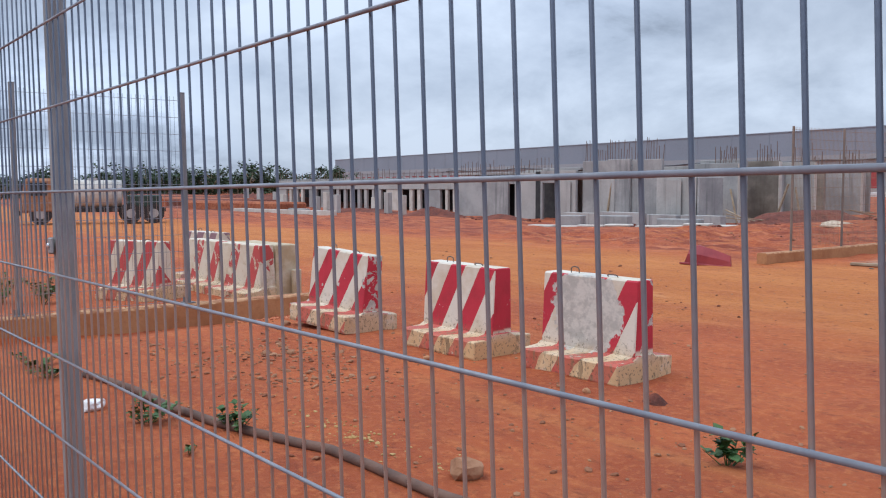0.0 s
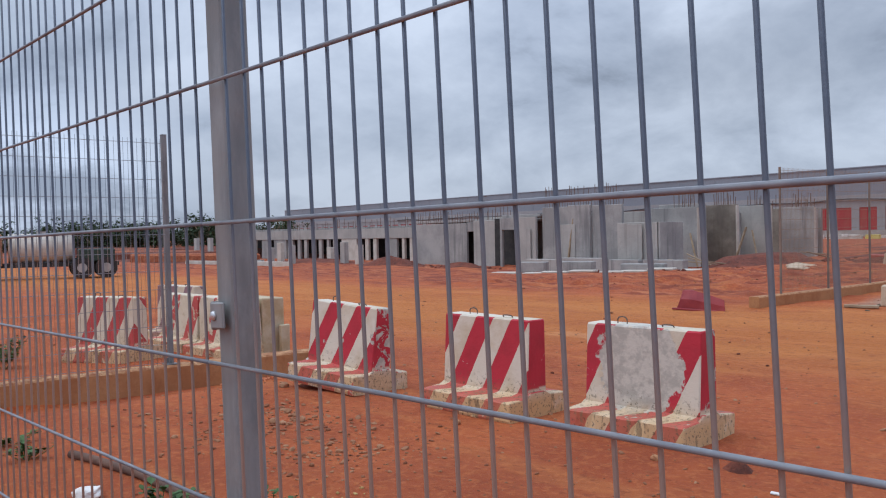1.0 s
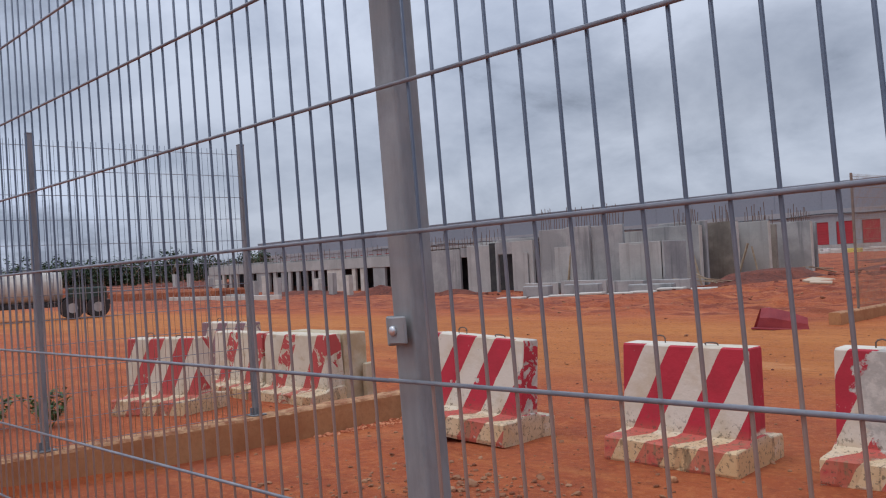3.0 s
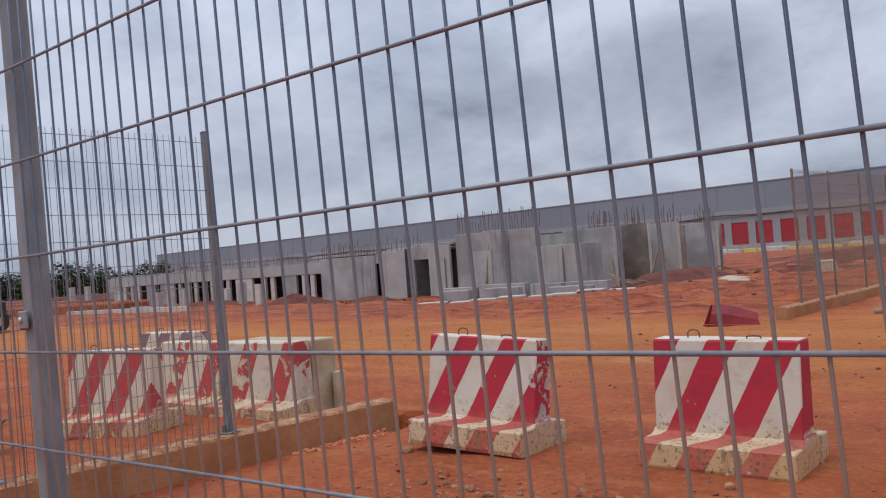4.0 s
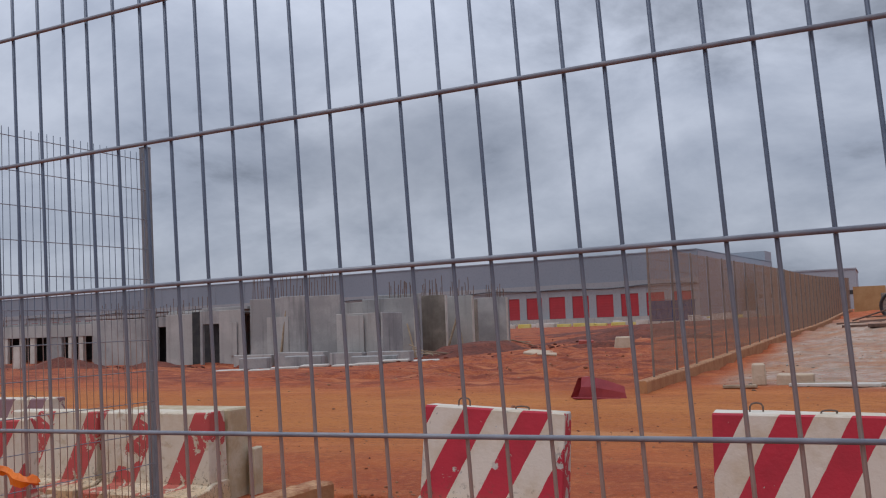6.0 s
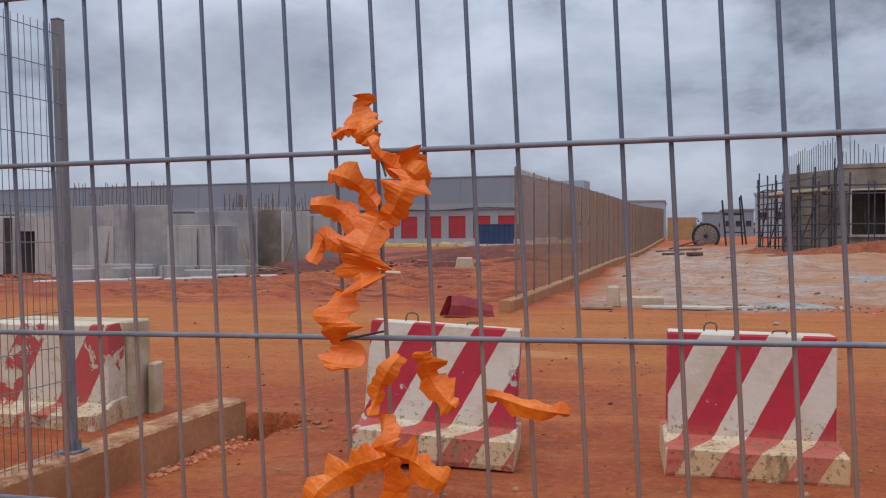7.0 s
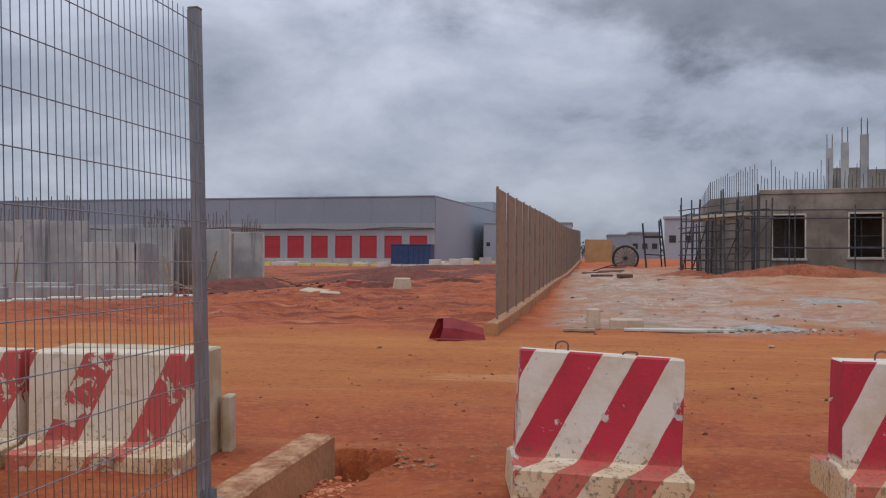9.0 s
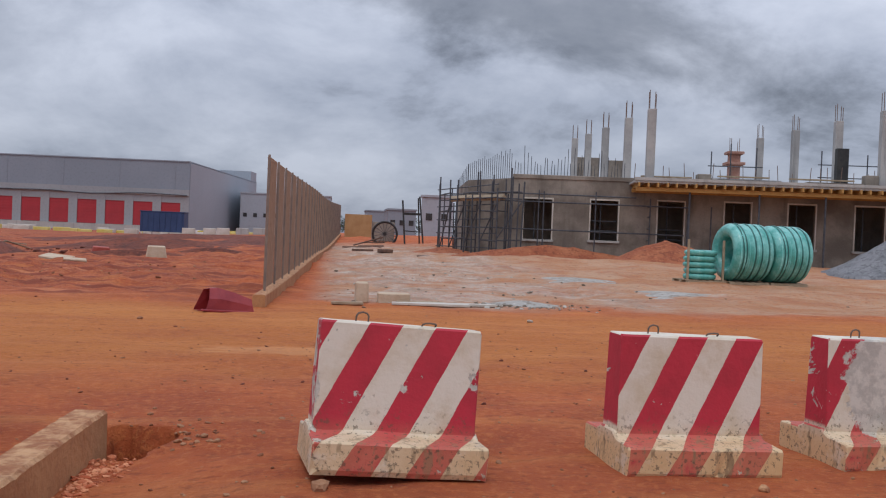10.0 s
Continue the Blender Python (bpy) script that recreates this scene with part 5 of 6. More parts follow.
# pale kerb stones, boards and bags left along the warehouse
rnd = random.Random(12)
for k in range(52):
    x = -70 + k * 1.15 + rnd.uniform(-.6, .6)
    y = 118 + rnd.uniform(-4, 4)
    w = rnd.uniform(0.8, 2.6)
    mat = rnd.choice((M_slab, M_white, M_yellow, M_slab))
    single("kerb_block", box(-w / 2, -0.3, 0, w / 2, 0.3, rnd.uniform(0.3, 0.75), 0.04), mat, pose(x, y, lay(x, y) - 0.05, 0, 0, rnd.uniform(-20, 20)), "pale block of building material lying on the soil", "block", "building materials")
for k in range(7):
    x, y = -17 + k * 1.9, 104 + rnd.uniform(-2, 2)
    single("kerb_block", box(-0.7, -0.3, 0, 0.7, 0.3, 0.8, 0.04), rnd.choice((M_slab, M_conc3)), pose(x, y, lay(x, y) - 0.05), "pale block of building material lying on the soil", "block", "building materials")


# ---- small things on the soil ----
def on(x, y, sink=0.0):
    return land(x, y) - sink


def stone(x, y, r, seed, label, mat=None):
    single("stone", boulder(r, seed, 0.75), mat or M_stone, pose(x, y, on(x, y) + r * 0.35, 0, 0, seed * 50), label, "stone", "stones")


stone(-1.05, 4.08, 0.048, 1.0, "brown pitted stone lying before a barrier")
stone(4.16, 2.37, 0.095, 2.0, "rounded brown stone on red soil")
stone(0.50, 3.30, 0.037, 3.0, "flat brown stone among rubble")
stone(0.28, 3.36, 0.028, 4.0, "flat brown stone among rubble")
stone(0.36, 3.12, 0.040, 5.0, "flat brown stone among rubble")
stone(0.08, 3.42, 0.035, 6.0, "flat brown stone among rubble")
stone(3.25, 4.28, 0.032, 7.0, "small pale stone lying near a barrier", M_plinthtop)
stone(1.45, 4.15, 0.034, 8.0, "small pale stone lying near a barrier", M_plinthtop)


def rubble(name, label, spots, mat, seed, size=(0.008, 0.03)):
    """Loose grit: many small stones scattered round the given spots."""
    rnd = random.Random(seed)
    vs, fs = [], []
    base = bmesh.new()
    bmesh.ops.create_icosphere(base, subdivisions=1, radius=1)
    bv = [v.co.copy() for v in base.verts]
    bf = [[v.index for v in f.verts] for f in base.faces]
    base.free()
    for cx, cy, sx, sy, n in spots:
        for _ in range(n):
            x, y = cx + rnd.gauss(0, sx), cy + rnd.gauss(0, sy)
            r = rnd.uniform(*size) * rnd.choice((0.6, 1, 1, 1.5))
            k, sq = len(vs), Vector((rnd.uniform(.7, 1.5), rnd.uniform(.7, 1.3), rnd.uniform(.35, .8)))
            rot = Euler((rnd.uniform(-.4, .4), rnd.uniform(-.4, .4), rnd.uniform(0, 6.3))).to_matrix()
            z = on(x, y)
            for v in bv:
                p = rot @ (v * r * (1 + 0.25 * noise.noise(v * 2 + Vector((x * 9, y * 9, 0)))) * sq)
                vs.append((x + p.x, y + p.y, z + p.z + r * 0.2))
            fs += [tuple(k + i for i in f) for f in bf]
    me = bpy.data.meshes.new(name)
    me.from_pydata(vs, [], fs)
    me.materials.append(mat)
    return tagged(new(name, me), label, name.split("_")[0], kind="stuff")


M_grit = Mat("mixed_grit", 0.95)
isl = M_grit.n.new("ShaderNodeNewGeometry").outputs["Random Per Island"]
M_grit.colour(M_grit.mix(isl, (0.19, 0.060, 0.026), (0.39, 0.20, 0.105)))
M_grit = M_grit.m
M_shard = Mat("brick_shards", 0.95)
isl = M_shard.n.new("ShaderNodeNewGeometry").outputs["Random Per Island"]
M_shard.colour(M_shard.mix(isl, (0.40, 0.085, 0.03), (0.66, 0.28, 0.14)))
M_shard = M_shard.m
rubble("rubble_patch", "loose pale gravel and clods spread on red soil", [(1.5, 3.0, 0.35, 0.35, 190), (0.35, 3.3, 0.45, 0.3, 230), (0.1, 2.6, 0.5, 0.3, 120), (2.2, 2.2, 0.8, 0.5, 50)], M_grit, 1, (0.005, 0.020))
rubble("grit_scatter", "scattered pebbles and clods on a dirt road", [(-0.5, 5.5, 3.0, 2.0, 420), (2.5, 3.4, 1.8, 0.9, 260), (-1.5, 9.5, 4.0, 2.5, 300), (-4.0, 14.5, 6.0, 2.5, 160), (-2.0, 2.6, 1.0, 1.2, 60), (5.5, 3.5, 1.6, 1.2, 160)], M_grit, 2, (0.004, 0.015))
rubble("clod_scatter", "dark red clods thrown up on rough ground", [(-7.0, 28.0, 4.0, 7.0, 200), (-12.0, 40.0, 6.0, 8.0, 200), (-9.0, 22.0, 3.0, 3.0, 120)], M_grit, 3, (0.010, 0.04))
rubble("clay_lumps", "lumps of dark red clay along dug-over ground", [(-17.0, 48.0, 2.5, 5.0, 160), (-21.0, 37.5, 4.0, 1.2, 60), (-34.0, 39.3, 7.0, 0.7, 120)], M_mud, 7, (0.03, 0.13))
rubble("clod_litter", "small dark red clods round a hole", [(-1.85, 5.35, 0.16, 0.12, 40), (-2.1, 5.6, 0.2, 0.1, 20)], M_grit, 8, (0.006, 0.022))
rubble("brick_shards", "crumbled red brick shards in a hole beside a kerb", [(-2.40, 4.62, 0.035, 0.24, 190), (-2.30, 4.95, 0.06, 0.10, 70)], M_shard, 4, (0.007, 0.020))
M_lump = Mat("mixed_cement_lumps", 0.95)
isl = M_lump.n.new("ShaderNodeNewGeometry").outputs["Random Per Island"]
M_lump.colour(M_lump.mix(M_lump.step(isl, 0.35, 0.9), (0.15, 0.11, 0.075), (0.46, 0.42, 0.36)))
M_lump = M_lump.m
rubble("cement_lumps", "lumps of spilt cement and broken concrete", [(2.6, 17.2, 0.9, 0.35, 240), (0.8, 17.2, 0.6, 0.5, 60), (1.5, 25.0, 1.6, 4.0, 60), (5.0, 20.5, 2.2, 1.6, 40), (4.5, 34.0, 3.5, 5.0, 50)], M_lump, 5, (0.010, 0.040))
rubble("road_clods", "dark clods dropped along a dirt road", [(-1.0, 8.4, 3.0, 1.6, 80), (3.0, 11.0, 3.0, 2.0, 40), (-6.0, 22.0, 3.0, 4.0, 160)], M_mud, 9, (0.005, 0.018))
rubble("straw_litter", "dry straw litter beside an old pipe", [(3.1, 2.35, 0.45, 0.09, 110)], plain("dry_straw", (0.40, 0.24, 0.08), (0.50, 0.33, 0.13), 9.0, 0.9), 6, (0.004, 0.014))
for k, (x, y, r) in enumerate(((-1.82, 5.36, 0.024), (-1.72, 5.24, 0.02))):
    stone(x, y, r, 20.0 + k, "small brown clod at the edge of a hole", M_stone)

# old pipe half sunk in the soil
pts = [(0.4 + 0.13 * i, 1.50 + 0.150 * (0.13 * i) + 0.05 * math.sin(i * 0.35), 0) for i in range(34)]
pts = [(x, y, on(x, y) + 0.022) for x, y, _ in pts]
single("pipe", tube_path(pts, 0.030, 10), M_hose, pose(0, 0, 0), "dusty brown pipe lying along the soil", "pipe", smooth=True)


def leaf_bm(bm, at, yaw, pitch, size, rnd):
    m = Matrix.Translation(at) @ Euler((0, -pitch, yaw)).to_matrix().to_4x4()
    w = size * 0.42
    rows = [(0, 0.0, 0), (0.3, w * 0.8, 0.02), (0.65, w, 0.0), (1.0, 0.0, -0.12)]
    prev = None
    for f, half, dz in rows:
        a, b, c = (bm.verts.new(m @ Vector((f * size, s * half, dz * size - abs(s) * -0.08 * size))) for s in (-1, 0, 1))
        if prev:
            bm.faces.new((prev[0], prev[1], b, a))
            bm.faces.new((prev[1], prev[2], c, b))
        prev = (a, b, c)


def weed(x, y, spread, h, n, seed, label, leaf=0.07):
    rnd = random.Random(seed)
    w = thing("weed", pose(x, y, on(x, y)), label, "weed", "weeds")
    tips = []
    for k in range(max(4, n // 12)):
        a, r = rnd.uniform(0, 6.28), spread * rnd.uniform(0.2, 1)
        tip = (r * math.cos(a), r * math.sin(a), h * rnd.uniform(0.4, 1))
        tips.append(tip)
        part("stem", rod((0.1 * tip[0], 0.1 * tip[1], -0.02), tip, 0.004, 5, 0.002), M_leaf, w)
    bm = bmesh.new()
    for k in range(n):
        t = rnd.choice(tips)
        f = rnd.uniform(0.35, 1.0)
        leaf_bm(bm, Vector(t) * f, rnd.uniform(0, 6.28), rnd.uniform(-0.3, 0.9), leaf * rnd.uniform(0.6, 1.2), rnd)
    part("foliage", bm, M_leaf, w)


weed(4.94, 3.58, 0.17, 0.20, 90, 1, "bushy green weed growing out of red soil")
weed(2.54, 1.80, 0.20, 0.18, 120, 2, "sparse dark weed beside an old pipe", 0.05)
weed(2.02, 1.42, 0.20, 0.15, 130, 3, "sparse dark weed beside an old pipe", 0.05)
weed(2.9, 1.35, 0.07, 0.07, 24, 4, "tiny weed on bare soil", 0.035)
for k, (x, y, r) in enumerate(((-5.1, 2.0, 0.34), (-4.75, 2.45, 0.28), (-5.5, 2.65, 0.36), (-6.2, 2.2, 0.4))):
    weed(x, y, r, 0.34, 150, 11 + k, "dark straggling weed behind the mesh fence", 0.06)
weed(0.25, 1.25, 0.26, 0.12, 110, 21, "low dark weed growing along a fence", 0.045)
weed(-0.40, 1.30, 0.24, 0.12, 100, 22, "low dark weed growing along a fence", 0.045)
single("plastic_bag", rough_up(boulder(0.085, 3.0, 0.55, 3), 0.02, 14.0), M_white, pose(1.40, 1.25, on(1.4, 1.25) + 0.03), "crumpled white plastic bag on the soil", "litter")
single("paper_scrap", box(-0.03, -0.02, 0, 0.03, 0.02, 0.006), M_white, pose(4.18, 4.12, on(4.18, 4.12) + 0.004, 0, 6, 20), "white scrap of paper on red soil", "litter")


# torn orange safety netting tied to the mesh
def ribbon(bm, pts, wide, y, seed):
    """A ragged strip of plastic that follows a bent line."""
    pts = [Vector(p) for p in pts]
    fine = []
    for i in range(len(pts) - 1):
        p0, p1, p2, p3 = pts[max(i - 1, 0)], pts[i], pts[i + 1], pts[min(i + 2, len(pts) - 1)]
        for k in range(7):
            t = k / 7
            fine.append(0.5 * (2 * p1 + (p2 - p0) * t + (2 * p0 - 5 * p1 + 4 * p2 - p3) * t * t + (3 * p1 - p0 - 3 * p2 + p3) * t ** 3))
    fine.append(pts[-1])
    prev, n = None, len(fine) - 1
    for i, p in enumerate(fine):
        d = (fine[min(i + 1, n)] - fine[max(i - 1, 0)]).normalized()
        side = Vector((-d.y, d.x))
        taper = 0.25 + 0.75 * math.sin(math.pi * min(1, max(0.08, i / n))) ** 0.5
        a = wide * taper * (0.75 + 0.9 * noise.noise((i * 0.45, seed, 0)))
        b = wide * taper * (0.75 + 0.9 * noise.noise((i * 0.45, seed, 7)))
        yy = y + 0.006 * math.sin(i * 0.5 + seed)
        row = [(p + side * a, yy), (p, yy - 0.004), (p - side * b, yy)]
        ring = [bm.verts.new((q.x, h + e, q.y)) for e in (0, 0.0016) for q, h in row]
        if prev:
            for s in (0, 1):
                bm.faces.new((prev[s], prev[s + 1], ring[s + 1], ring[s]))
                bm.faces.new((prev[s + 4], prev[s + 3], ring[s + 3], ring[s + 4]))
            bm.faces.new((prev[3], prev[0], ring[0], ring[3]))
            bm.faces.new((prev[2], prev[5], ring[5], ring[2]))
        prev = ring


net = thing("safety_netting", pose(0.51, FENCE_Y - 0.013, 1.262) @ Matrix.Scale(0.915, 4), "torn strips of orange plastic safety netting tied to the fence", "netting")
strips = [
    (((-0.003, 0.287), (0.0, 0.255), (0.008, 0.235)), 0.016), (((-0.035, 0.243), (-0.012, 0.250), (0.004, 0.248)), 0.008),
    (((0.008, 0.240), (0.030, 0.212), (0.055, 0.205), (0.068, 0.190)), 0.013), (((0.050, 0.226), (0.056, 0.205), (0.042, 0.175), (0.022, 0.150)), 0.018),
    (((0.022, 0.165), (0.008, 0.130), (0.0, 0.105), (0.006, 0.085)), 0.026), (((-0.040, 0.206), (-0.010, 0.196), (0.015, 0.170)), 0.012),
    (((-0.056, 0.172), (-0.028, 0.168), (0.002, 0.140)), 0.012), (((-0.054, 0.112), (-0.040, 0.138), (-0.010, 0.122)), 0.011),
    (((-0.022, 0.084), (-0.026, 0.050), (-0.024, 0.022), (-0.028, 0.000)), 0.020), (((0.043, 0.018), (0.024, -0.012), (0.010, -0.044)), 0.011),
    (((0.066, 0.022), (0.072, -0.010), (0.100, -0.034)), 0.016), (((0.130, -0.020), (0.165, -0.028), (0.214, -0.036)), 0.010),
    (((0.024, -0.045), (0.028, -0.078), (0.060, -0.095), (0.092, -0.110)), 0.016), (((0.028, -0.085), (-0.010, -0.100), (-0.045, -0.125), (-0.060, -0.16)), 0.016),
    (((0.035, -0.085), (0.036, -0.14), (0.020, -0.19)), 0.014),
]
for k, (line, wide) in enumerate(strips):
    bm = bmesh.new()
    ribbon(bm, line, wide * 1.3, -0.0035 * (k % 5), k * 1.7)
    part("strip", bm, M_orange, net)
for a, c in (((0.012, 0, 0.236), (0.03, 0, 0.20)), ((0.02, 0, 0.04), (-0.02, 0, 0.032))):
    part("tie_wire", rod((a[0], 0.004, a[2]), (c[0], -0.018, c[2]), 0.0012, 5), M_black, net)


# ---- litter and building stuff beyond the road ----
def crate(x, y, label):
    """A crushed plastic road block, open at one end."""
    t = thing("road_block", pose(x, y, on(x, y) - 0.02, 0, 4, 32), label, "road block")
    bm = bmesh.new()
    w, d, h = 0.44, 0.23, 0.36
    outer = [(-d, 0.0), (-d * 0.9, h * 0.55), (-d * 0.45, h), (d * 0.5, h * 0.96), (d, 0.0)]
    stations = [(-w, 1.0, 0.0), (-w * 0.35, 1.05, 0.02), (w * 0.3, 0.9, 0.0), (w, 0.62, -0.03)]
    rings = []
    for k, (sx, f, dy) in enumerate(stations):
        rings.append([bm.verts.new((sx + 0.10 * (z / h) * (1 if k == 0 else -0.3), py * f + dy, z * f)) for py, z in outer])
    inner = [bm.verts.new((-w + 0.25, py * 0.8, 0.02 + z * 0.82)) for py, z in outer]
    n = len(outer)
    for a, b in zip([inner] + rings, rings):
        for s in range(n):
            bm.faces.new((a[s], a[(s + 1) % n], b[(s + 1) % n], b[s]))
    bm.faces.new(rings[-1])
    bm.faces.new(inner[::-1])
    bmesh.ops.recalc_face_normals(bm, faces=bm.faces)
    rough_up(bm, 0.02, 5.0, 1.3)
    part("shell", bm, M_redpl, t)
    part("base_rim", rough_up(box(-0.52, -0.27, 0.0, 0.30, -0.22, 0.04, 0.01), 0.01, 6), M_redpl, t)


crate(-2.72, 14.15, "crushed crimson plastic road block lying on its side")


def tapered(w, d, h, top):
    bm = box(-w / 2, -d / 2, 0, w / 2, d / 2, h, 0.03)
    for v in bm.verts:
        if v.co.z > h / 2:
            v.co.x *= top
            v.co.y *= top
    return bm


single("concrete_stub", tapered(0.26, 0.24, 0.42, 0.9), M_beige, pose(-0.42, 16.95, on(-0.42, 16.95) - 0.02, 0, 0, 10), "short pale concrete stub at the roadside", "concrete stub")
single("grate", box(-0.32, -0.2, 0, 0.32, 0.2, 0.22, 0.02), M_beige, pose(0.22, 17.05, on(0.2, 17.05) - 0.02), "rusty brown grating box beside a stub", "grating")
for k, (x, y, w, rz) in enumerate(((0.9, 16.45, 1.5, -3), (1.25, 16.62, 1.9, 2), (0.7, 16.7, 0.9, 8), (-0.7, 16.4, 0.6, 15))):
    single("plank", rough_up(box(-w / 2, -0.07, 0, w / 2, 0.07, 0.05, 0.006), 0.008, 3, k), M_slab if k < 2 else M_wood, pose(x, y, on(x, y) + 0.015, 0, 0, rz), "pale weathered plank lying on spilt cement", "plank", "planks")
single("road_block", tapered(0.85, 0.55, 0.62, 0.78), M_beige, pose(-7.94, 36.0, on(-7.94, 36) - 0.03, 4, 0, 12), "pale beige road block on rough soil", "road block")
single("road_block", tapered(0.95, 0.5, 0.52, 0.8), M_fadered, pose(-12.2, 44.6, on(-12.2, 44.6) - 0.04, 6, 3, 20), "faded red plastic road block sunk in clay", "road block")
single("board", rough_up(box(-0.38, -0.25, 0, 0.38, 0.25, 0.07, 0.02), 0.02, 3), M_beige, pose(-10.0, 32.2, on(-10, 32.2), 6, 4, 20), "dull pale board lying on rough red soil", "board")
single("board", rough_up(box(-0.6, -0.3, 0, 0.6, 0.3, 0.10, 0.02), 0.05, 2), M_beige, pose(-11.6, 35.6, on(-11.6, 35.6), 14, 5, -20), "pale broken board lying on rough red soil", "board")
for x, y, w in ((1.6, 43.5, 0.7), (3.2, 40.5, 0.8), (0.6, 47.0, 1.1)):
    single("timber_offcut", box(-w / 2, -0.2, 0, w / 2, 0.2, 0.16, 0.02), M_hose, pose(x, y, on(x, y), 0, 0, x * 20), "dark timber offcut on pale ground", "timber", "timber offcuts")
for k in range(5):
    x, y = -0.4 + 0.35 * k, 52 + 1.6 * k
    part_len = 2.2 - 0.2 * k
    single("timber_offcut", rod((0, 0, 0.05), (part_len, -0.6, 0.12 + 0.5 * (k == 2)), 0.05, 5), M_hose, pose(x, y, on(x, y)), "thin timber pole lying beside a mesh fence", "timber", "timber offcuts")
# pale slabs at the foot of the unfinished walls
for k in range(8):
    x, y = -24.5 + 0.95 * k, 31.0 + 0.85 * k + 0.3 * math.sin(k * 2)
    single("paving_slab", rough_up(box(-0.62, -0.5, 0, 0.62, 0.5, 0.10, 0.02), 0.015, 2, k), M_slab, pose(x, y, on(x, y) + 0.01, 0, 0, 25 + 8 * math.sin(k)), "pale concrete slab laid on the soil", "paving slab", "paving slabs")
for k, (x, y, w) in enumerate(((-23.0, 34.6, 1.8), (-20.2, 36.4, 2.2), (-25.6, 34.2, 1.4))):
    single("concrete_beam", box(-w / 2, -0.35, 0, w / 2, 0.35, 0.55, 0.03), M_conc, pose(x, y, on(x, y) - 0.05, 0, 0, 20), "grey cast concrete beam lying on the soil", "concrete beam", "concrete beams")


# ---- parked tank lorry ----
def lorry():
    m = pose(-32.0, 11.4, on(-32.0, 11.4), 0, 0, 254) @ Matrix.Scale(0.9, 4)
    t = thing("tank_lorry", m, "parked dusty tank lorry with a pale tank and a brown cab", "lorry")
    part("chassis", box(-3.2, -0.45, 0.55, 3.2, 0.45, 0.75, 0.02), M_black, t)
    part("tank", rod((-1.2, 0, 1.42), (1.5, 0, 1.42), 0.66, 20), M_slab, t, "pale rounded tank", True)
    for x in (-0.8, 0.15, 1.1):
        part("tank_band", rod((x - 0.04, 0, 1.42), (x + 0.04, 0, 1.42), 0.68, 20), M_conc, t)
    part("manhole", rod((0.1, 0, 2.05), (0.1, 0, 2.18), 0.22, 14), M_conc, t)
    part("pump_box", box(-3.0, -0.8, 0.76, -1.45, 0.8, 1.35, 0.05), M_pump, t, "dark green pump housing")
    part("guard_rail", box(-3.05, -0.85, 1.40, -1.40, -0.79, 1.46), M_black, t)
    for x in (-3.0, -2.45, -1.9, -1.45):
        part("rail_post", box(x - 0.03, -0.85, 0.9, x + 0.03, -0.79, 1.40), M_black, t)
    cab = box(1.75, -1.05, 0.55, 3.3, 1.05, 2.15, 0.12)
    for v in cab.verts:
        if v.co.z > 1.6 and v.co.x > 3.0:
            v.co.x -= 0.25
    part("cab", cab, M_stone, t, "dull red-brown cab")
    for y in (-1.08, 1.04):
        part("window", box(2.1, y, 1.35, 2.85, y + 0.04, 1.95, 0.01), M_dark, t)
    part("windscreen", box(3.15, -0.9, 1.35, 3.24, 0.9, 1.95, 0.01), M_dark, t)
    part("bumper", box(3.3, -1.0, 0.4, 3.45, 1.0, 0.7, 0.03), M_black, t)
    for x in (-2.6, -1.55, 2.4):
        for y in (-0.85, 0.85):
            w = part("wheel", rod((x, y - 0.14, 0.48), (x, y + 0.14, 0.48), 0.48, 20), M_black, t)
            part("rim", rod((x, y - 0.16, 0.48), (x, y + 0.16, 0.48), 0.22, 12), M_conc, w)


lorry()
for k in range(6):
    x, y = -70 - 9 * k, 30 + 2.0 * k
    single("soil_terrace", rough_up(box(-9, -1.5, -0.4, 9, 1.5, 0.75 + 0.1 * k, 0.2), 0.12, 0.5, k), (M_heap, M_mud)[k % 2], pose(x, y + 6, lay(x, y), 0, 0, 5), "low terrace of cut red soil", "terrace", "soil terraces")


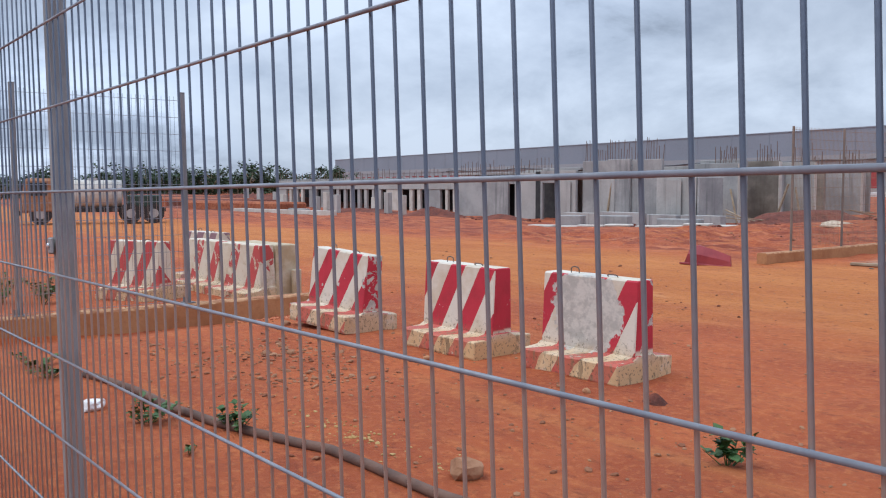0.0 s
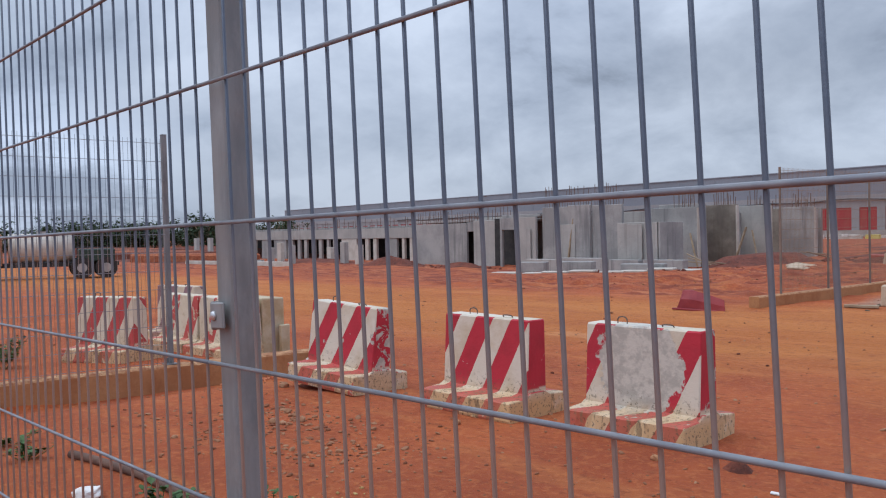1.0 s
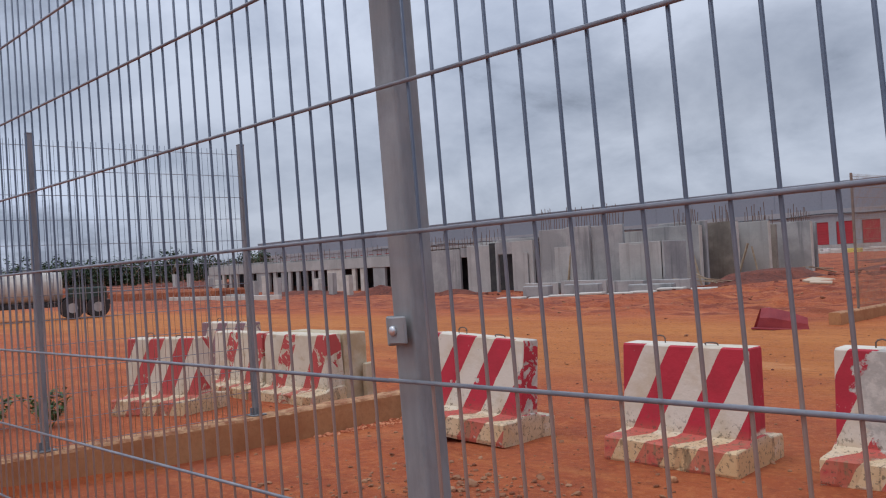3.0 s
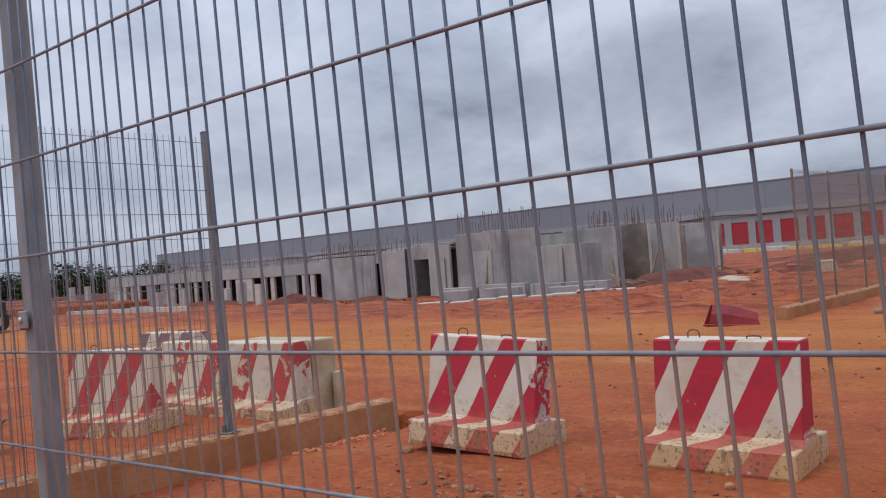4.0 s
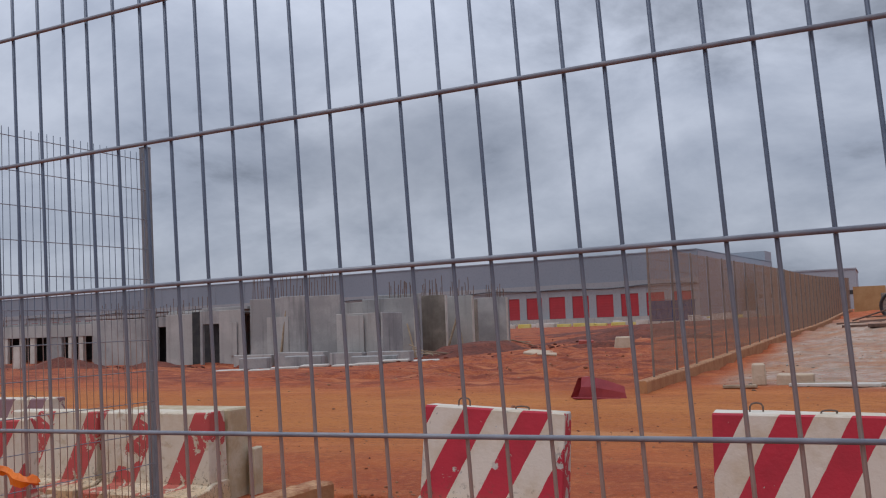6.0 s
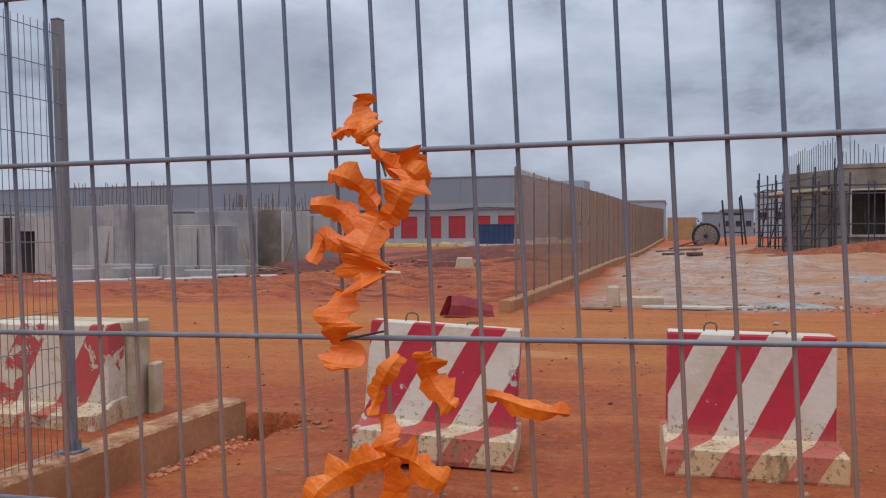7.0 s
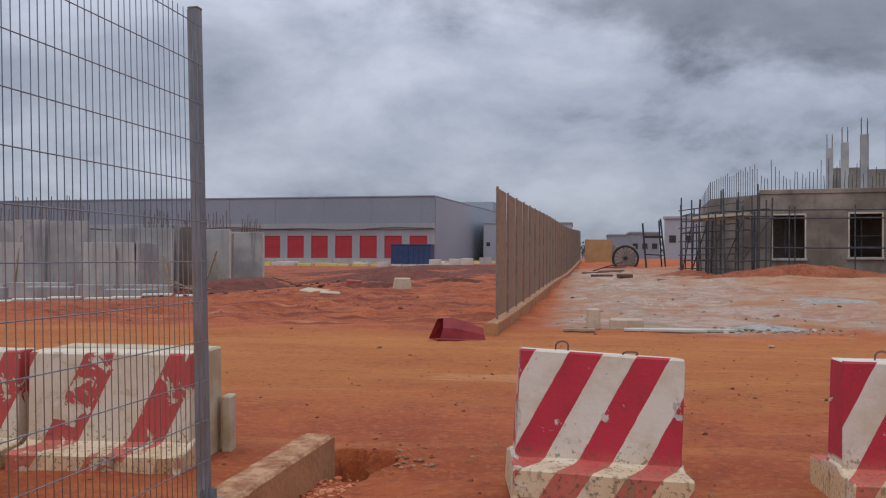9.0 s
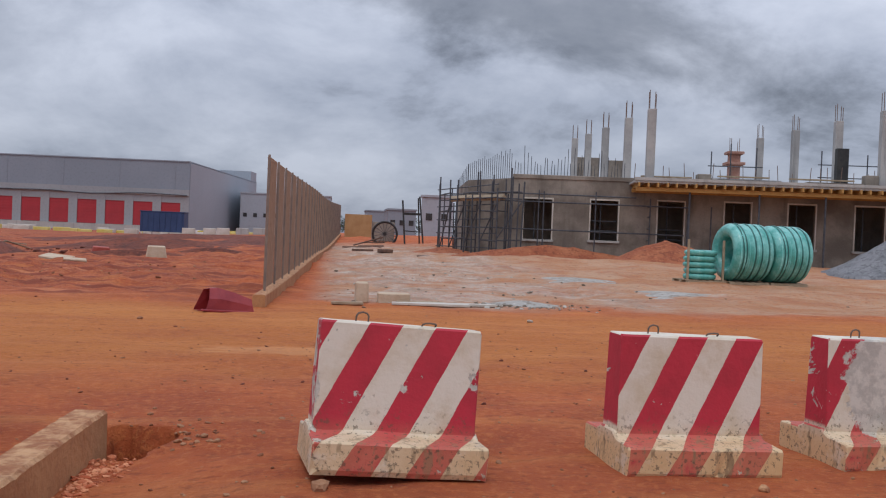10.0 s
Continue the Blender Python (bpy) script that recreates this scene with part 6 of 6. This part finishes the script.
for k in range(7):
    x, y = -56 - 9 * k, 33 + 3.2 * k
    single("kerb_strip", rough_up(box(-7, -0.15, -0.3, 7, 0.15, 0.34 + 0.05 * (k % 3), 0.02), 0.02, 1.0, k), (M_slab, M_conc3)[k % 2], pose(x, y, lay(x, y), 0, 0, 6 - 3 * (k % 3)), "long pale cast kerb along a soil terrace", "kerb", "site kerbs")
for k in range(8):
    x, y = -50 - 3.3 * k, 40.5 + 0.9 * (k % 3)
    single("concrete_post", box(-0.32, -0.2, -0.2, 0.32, 0.2, 1.55 + 0.25 * math.sin(k * 2.1), 0.02), (M_slab, M_conc3)[k % 2], pose(x, y, lay(x, y)), "pale concrete post standing in cleared soil", "concrete post", "site posts")


# ---- far tree line ----
def tree(m, seed):
    rnd = random.Random(seed)
    t = thing("tree", m, "dark green bushy tree in a distant tree line", "tree", "distant trees")
    h = 6.5
    trunk = rod((0, 0, -0.2), (0.2, 0, h * 0.55), 0.22, 7, 0.10)
    part("trunk", trunk, M_wood, t)
    for k in range(5):
        a = k * 1.3 + seed
        part("limb", rod((0.1, 0, h * (0.25 + 0.06 * k)), (1.5 * math.cos(a), 1.5 * math.sin(a), h * (0.5 + 0.08 * k)), 0.09, 5, 0.03), M_wood, t)
    bm = bmesh.new()
    blobs = [(rnd.gauss(0, 1.5), rnd.gauss(0, 1.5), h * rnd.uniform(0.08, 0.95), rnd.uniform(0.7, 1.4)) for _ in range(18)]
    for _ in range(420):
        x, y, z, r = rnd.choice(blobs)
        d = Vector((rnd.gauss(0, 1), rnd.gauss(0, 1), rnd.gauss(0, 0.8))).normalized() * r * rnd.uniform(0.5, 1)
        leaf_bm(bm, Vector((x, y, z)) + d, rnd.uniform(0, 6.3), rnd.uniform(-1, 1), 0.55, rnd)
    part("crown", bm, M_tree, t)
    return t


kinds = [tree(pose(-188 - 4 * k, 62 + 9 * k, 0.2), 31 + k) for k in range(3)]
rnd = random.Random(77)
for k in range(120):
    b = radians(57.5 + 24 * k / 119 + rnd.uniform(-.2, .2))
    d = rnd.uniform(185, 235)
    x, y = -d * math.sin(b), d * math.cos(b)
    z = 0.42 + 0.75 * max(0.0, 0.5 + noise.noise((k * 0.13, 0, 0))) * rnd.uniform(0.7, 1.15)
    copy_thing(kinds[k % 3], Matrix.LocRotScale((x, y, lay(x, y) - 0.3), Euler((0, 0, rnd.uniform(0, 6.3))), Vector((z * 1.15, z * 1.15, z))))
for k in range(10):
    x, y = 1 + 6 * k + rnd.uniform(-2, 2), 330 + rnd.uniform(-20, 20)
    copy_thing(kinds[k % 3], Matrix.LocRotScale((x, y, lay(x, y) - 0.3), Euler((0, 0, k)), None))
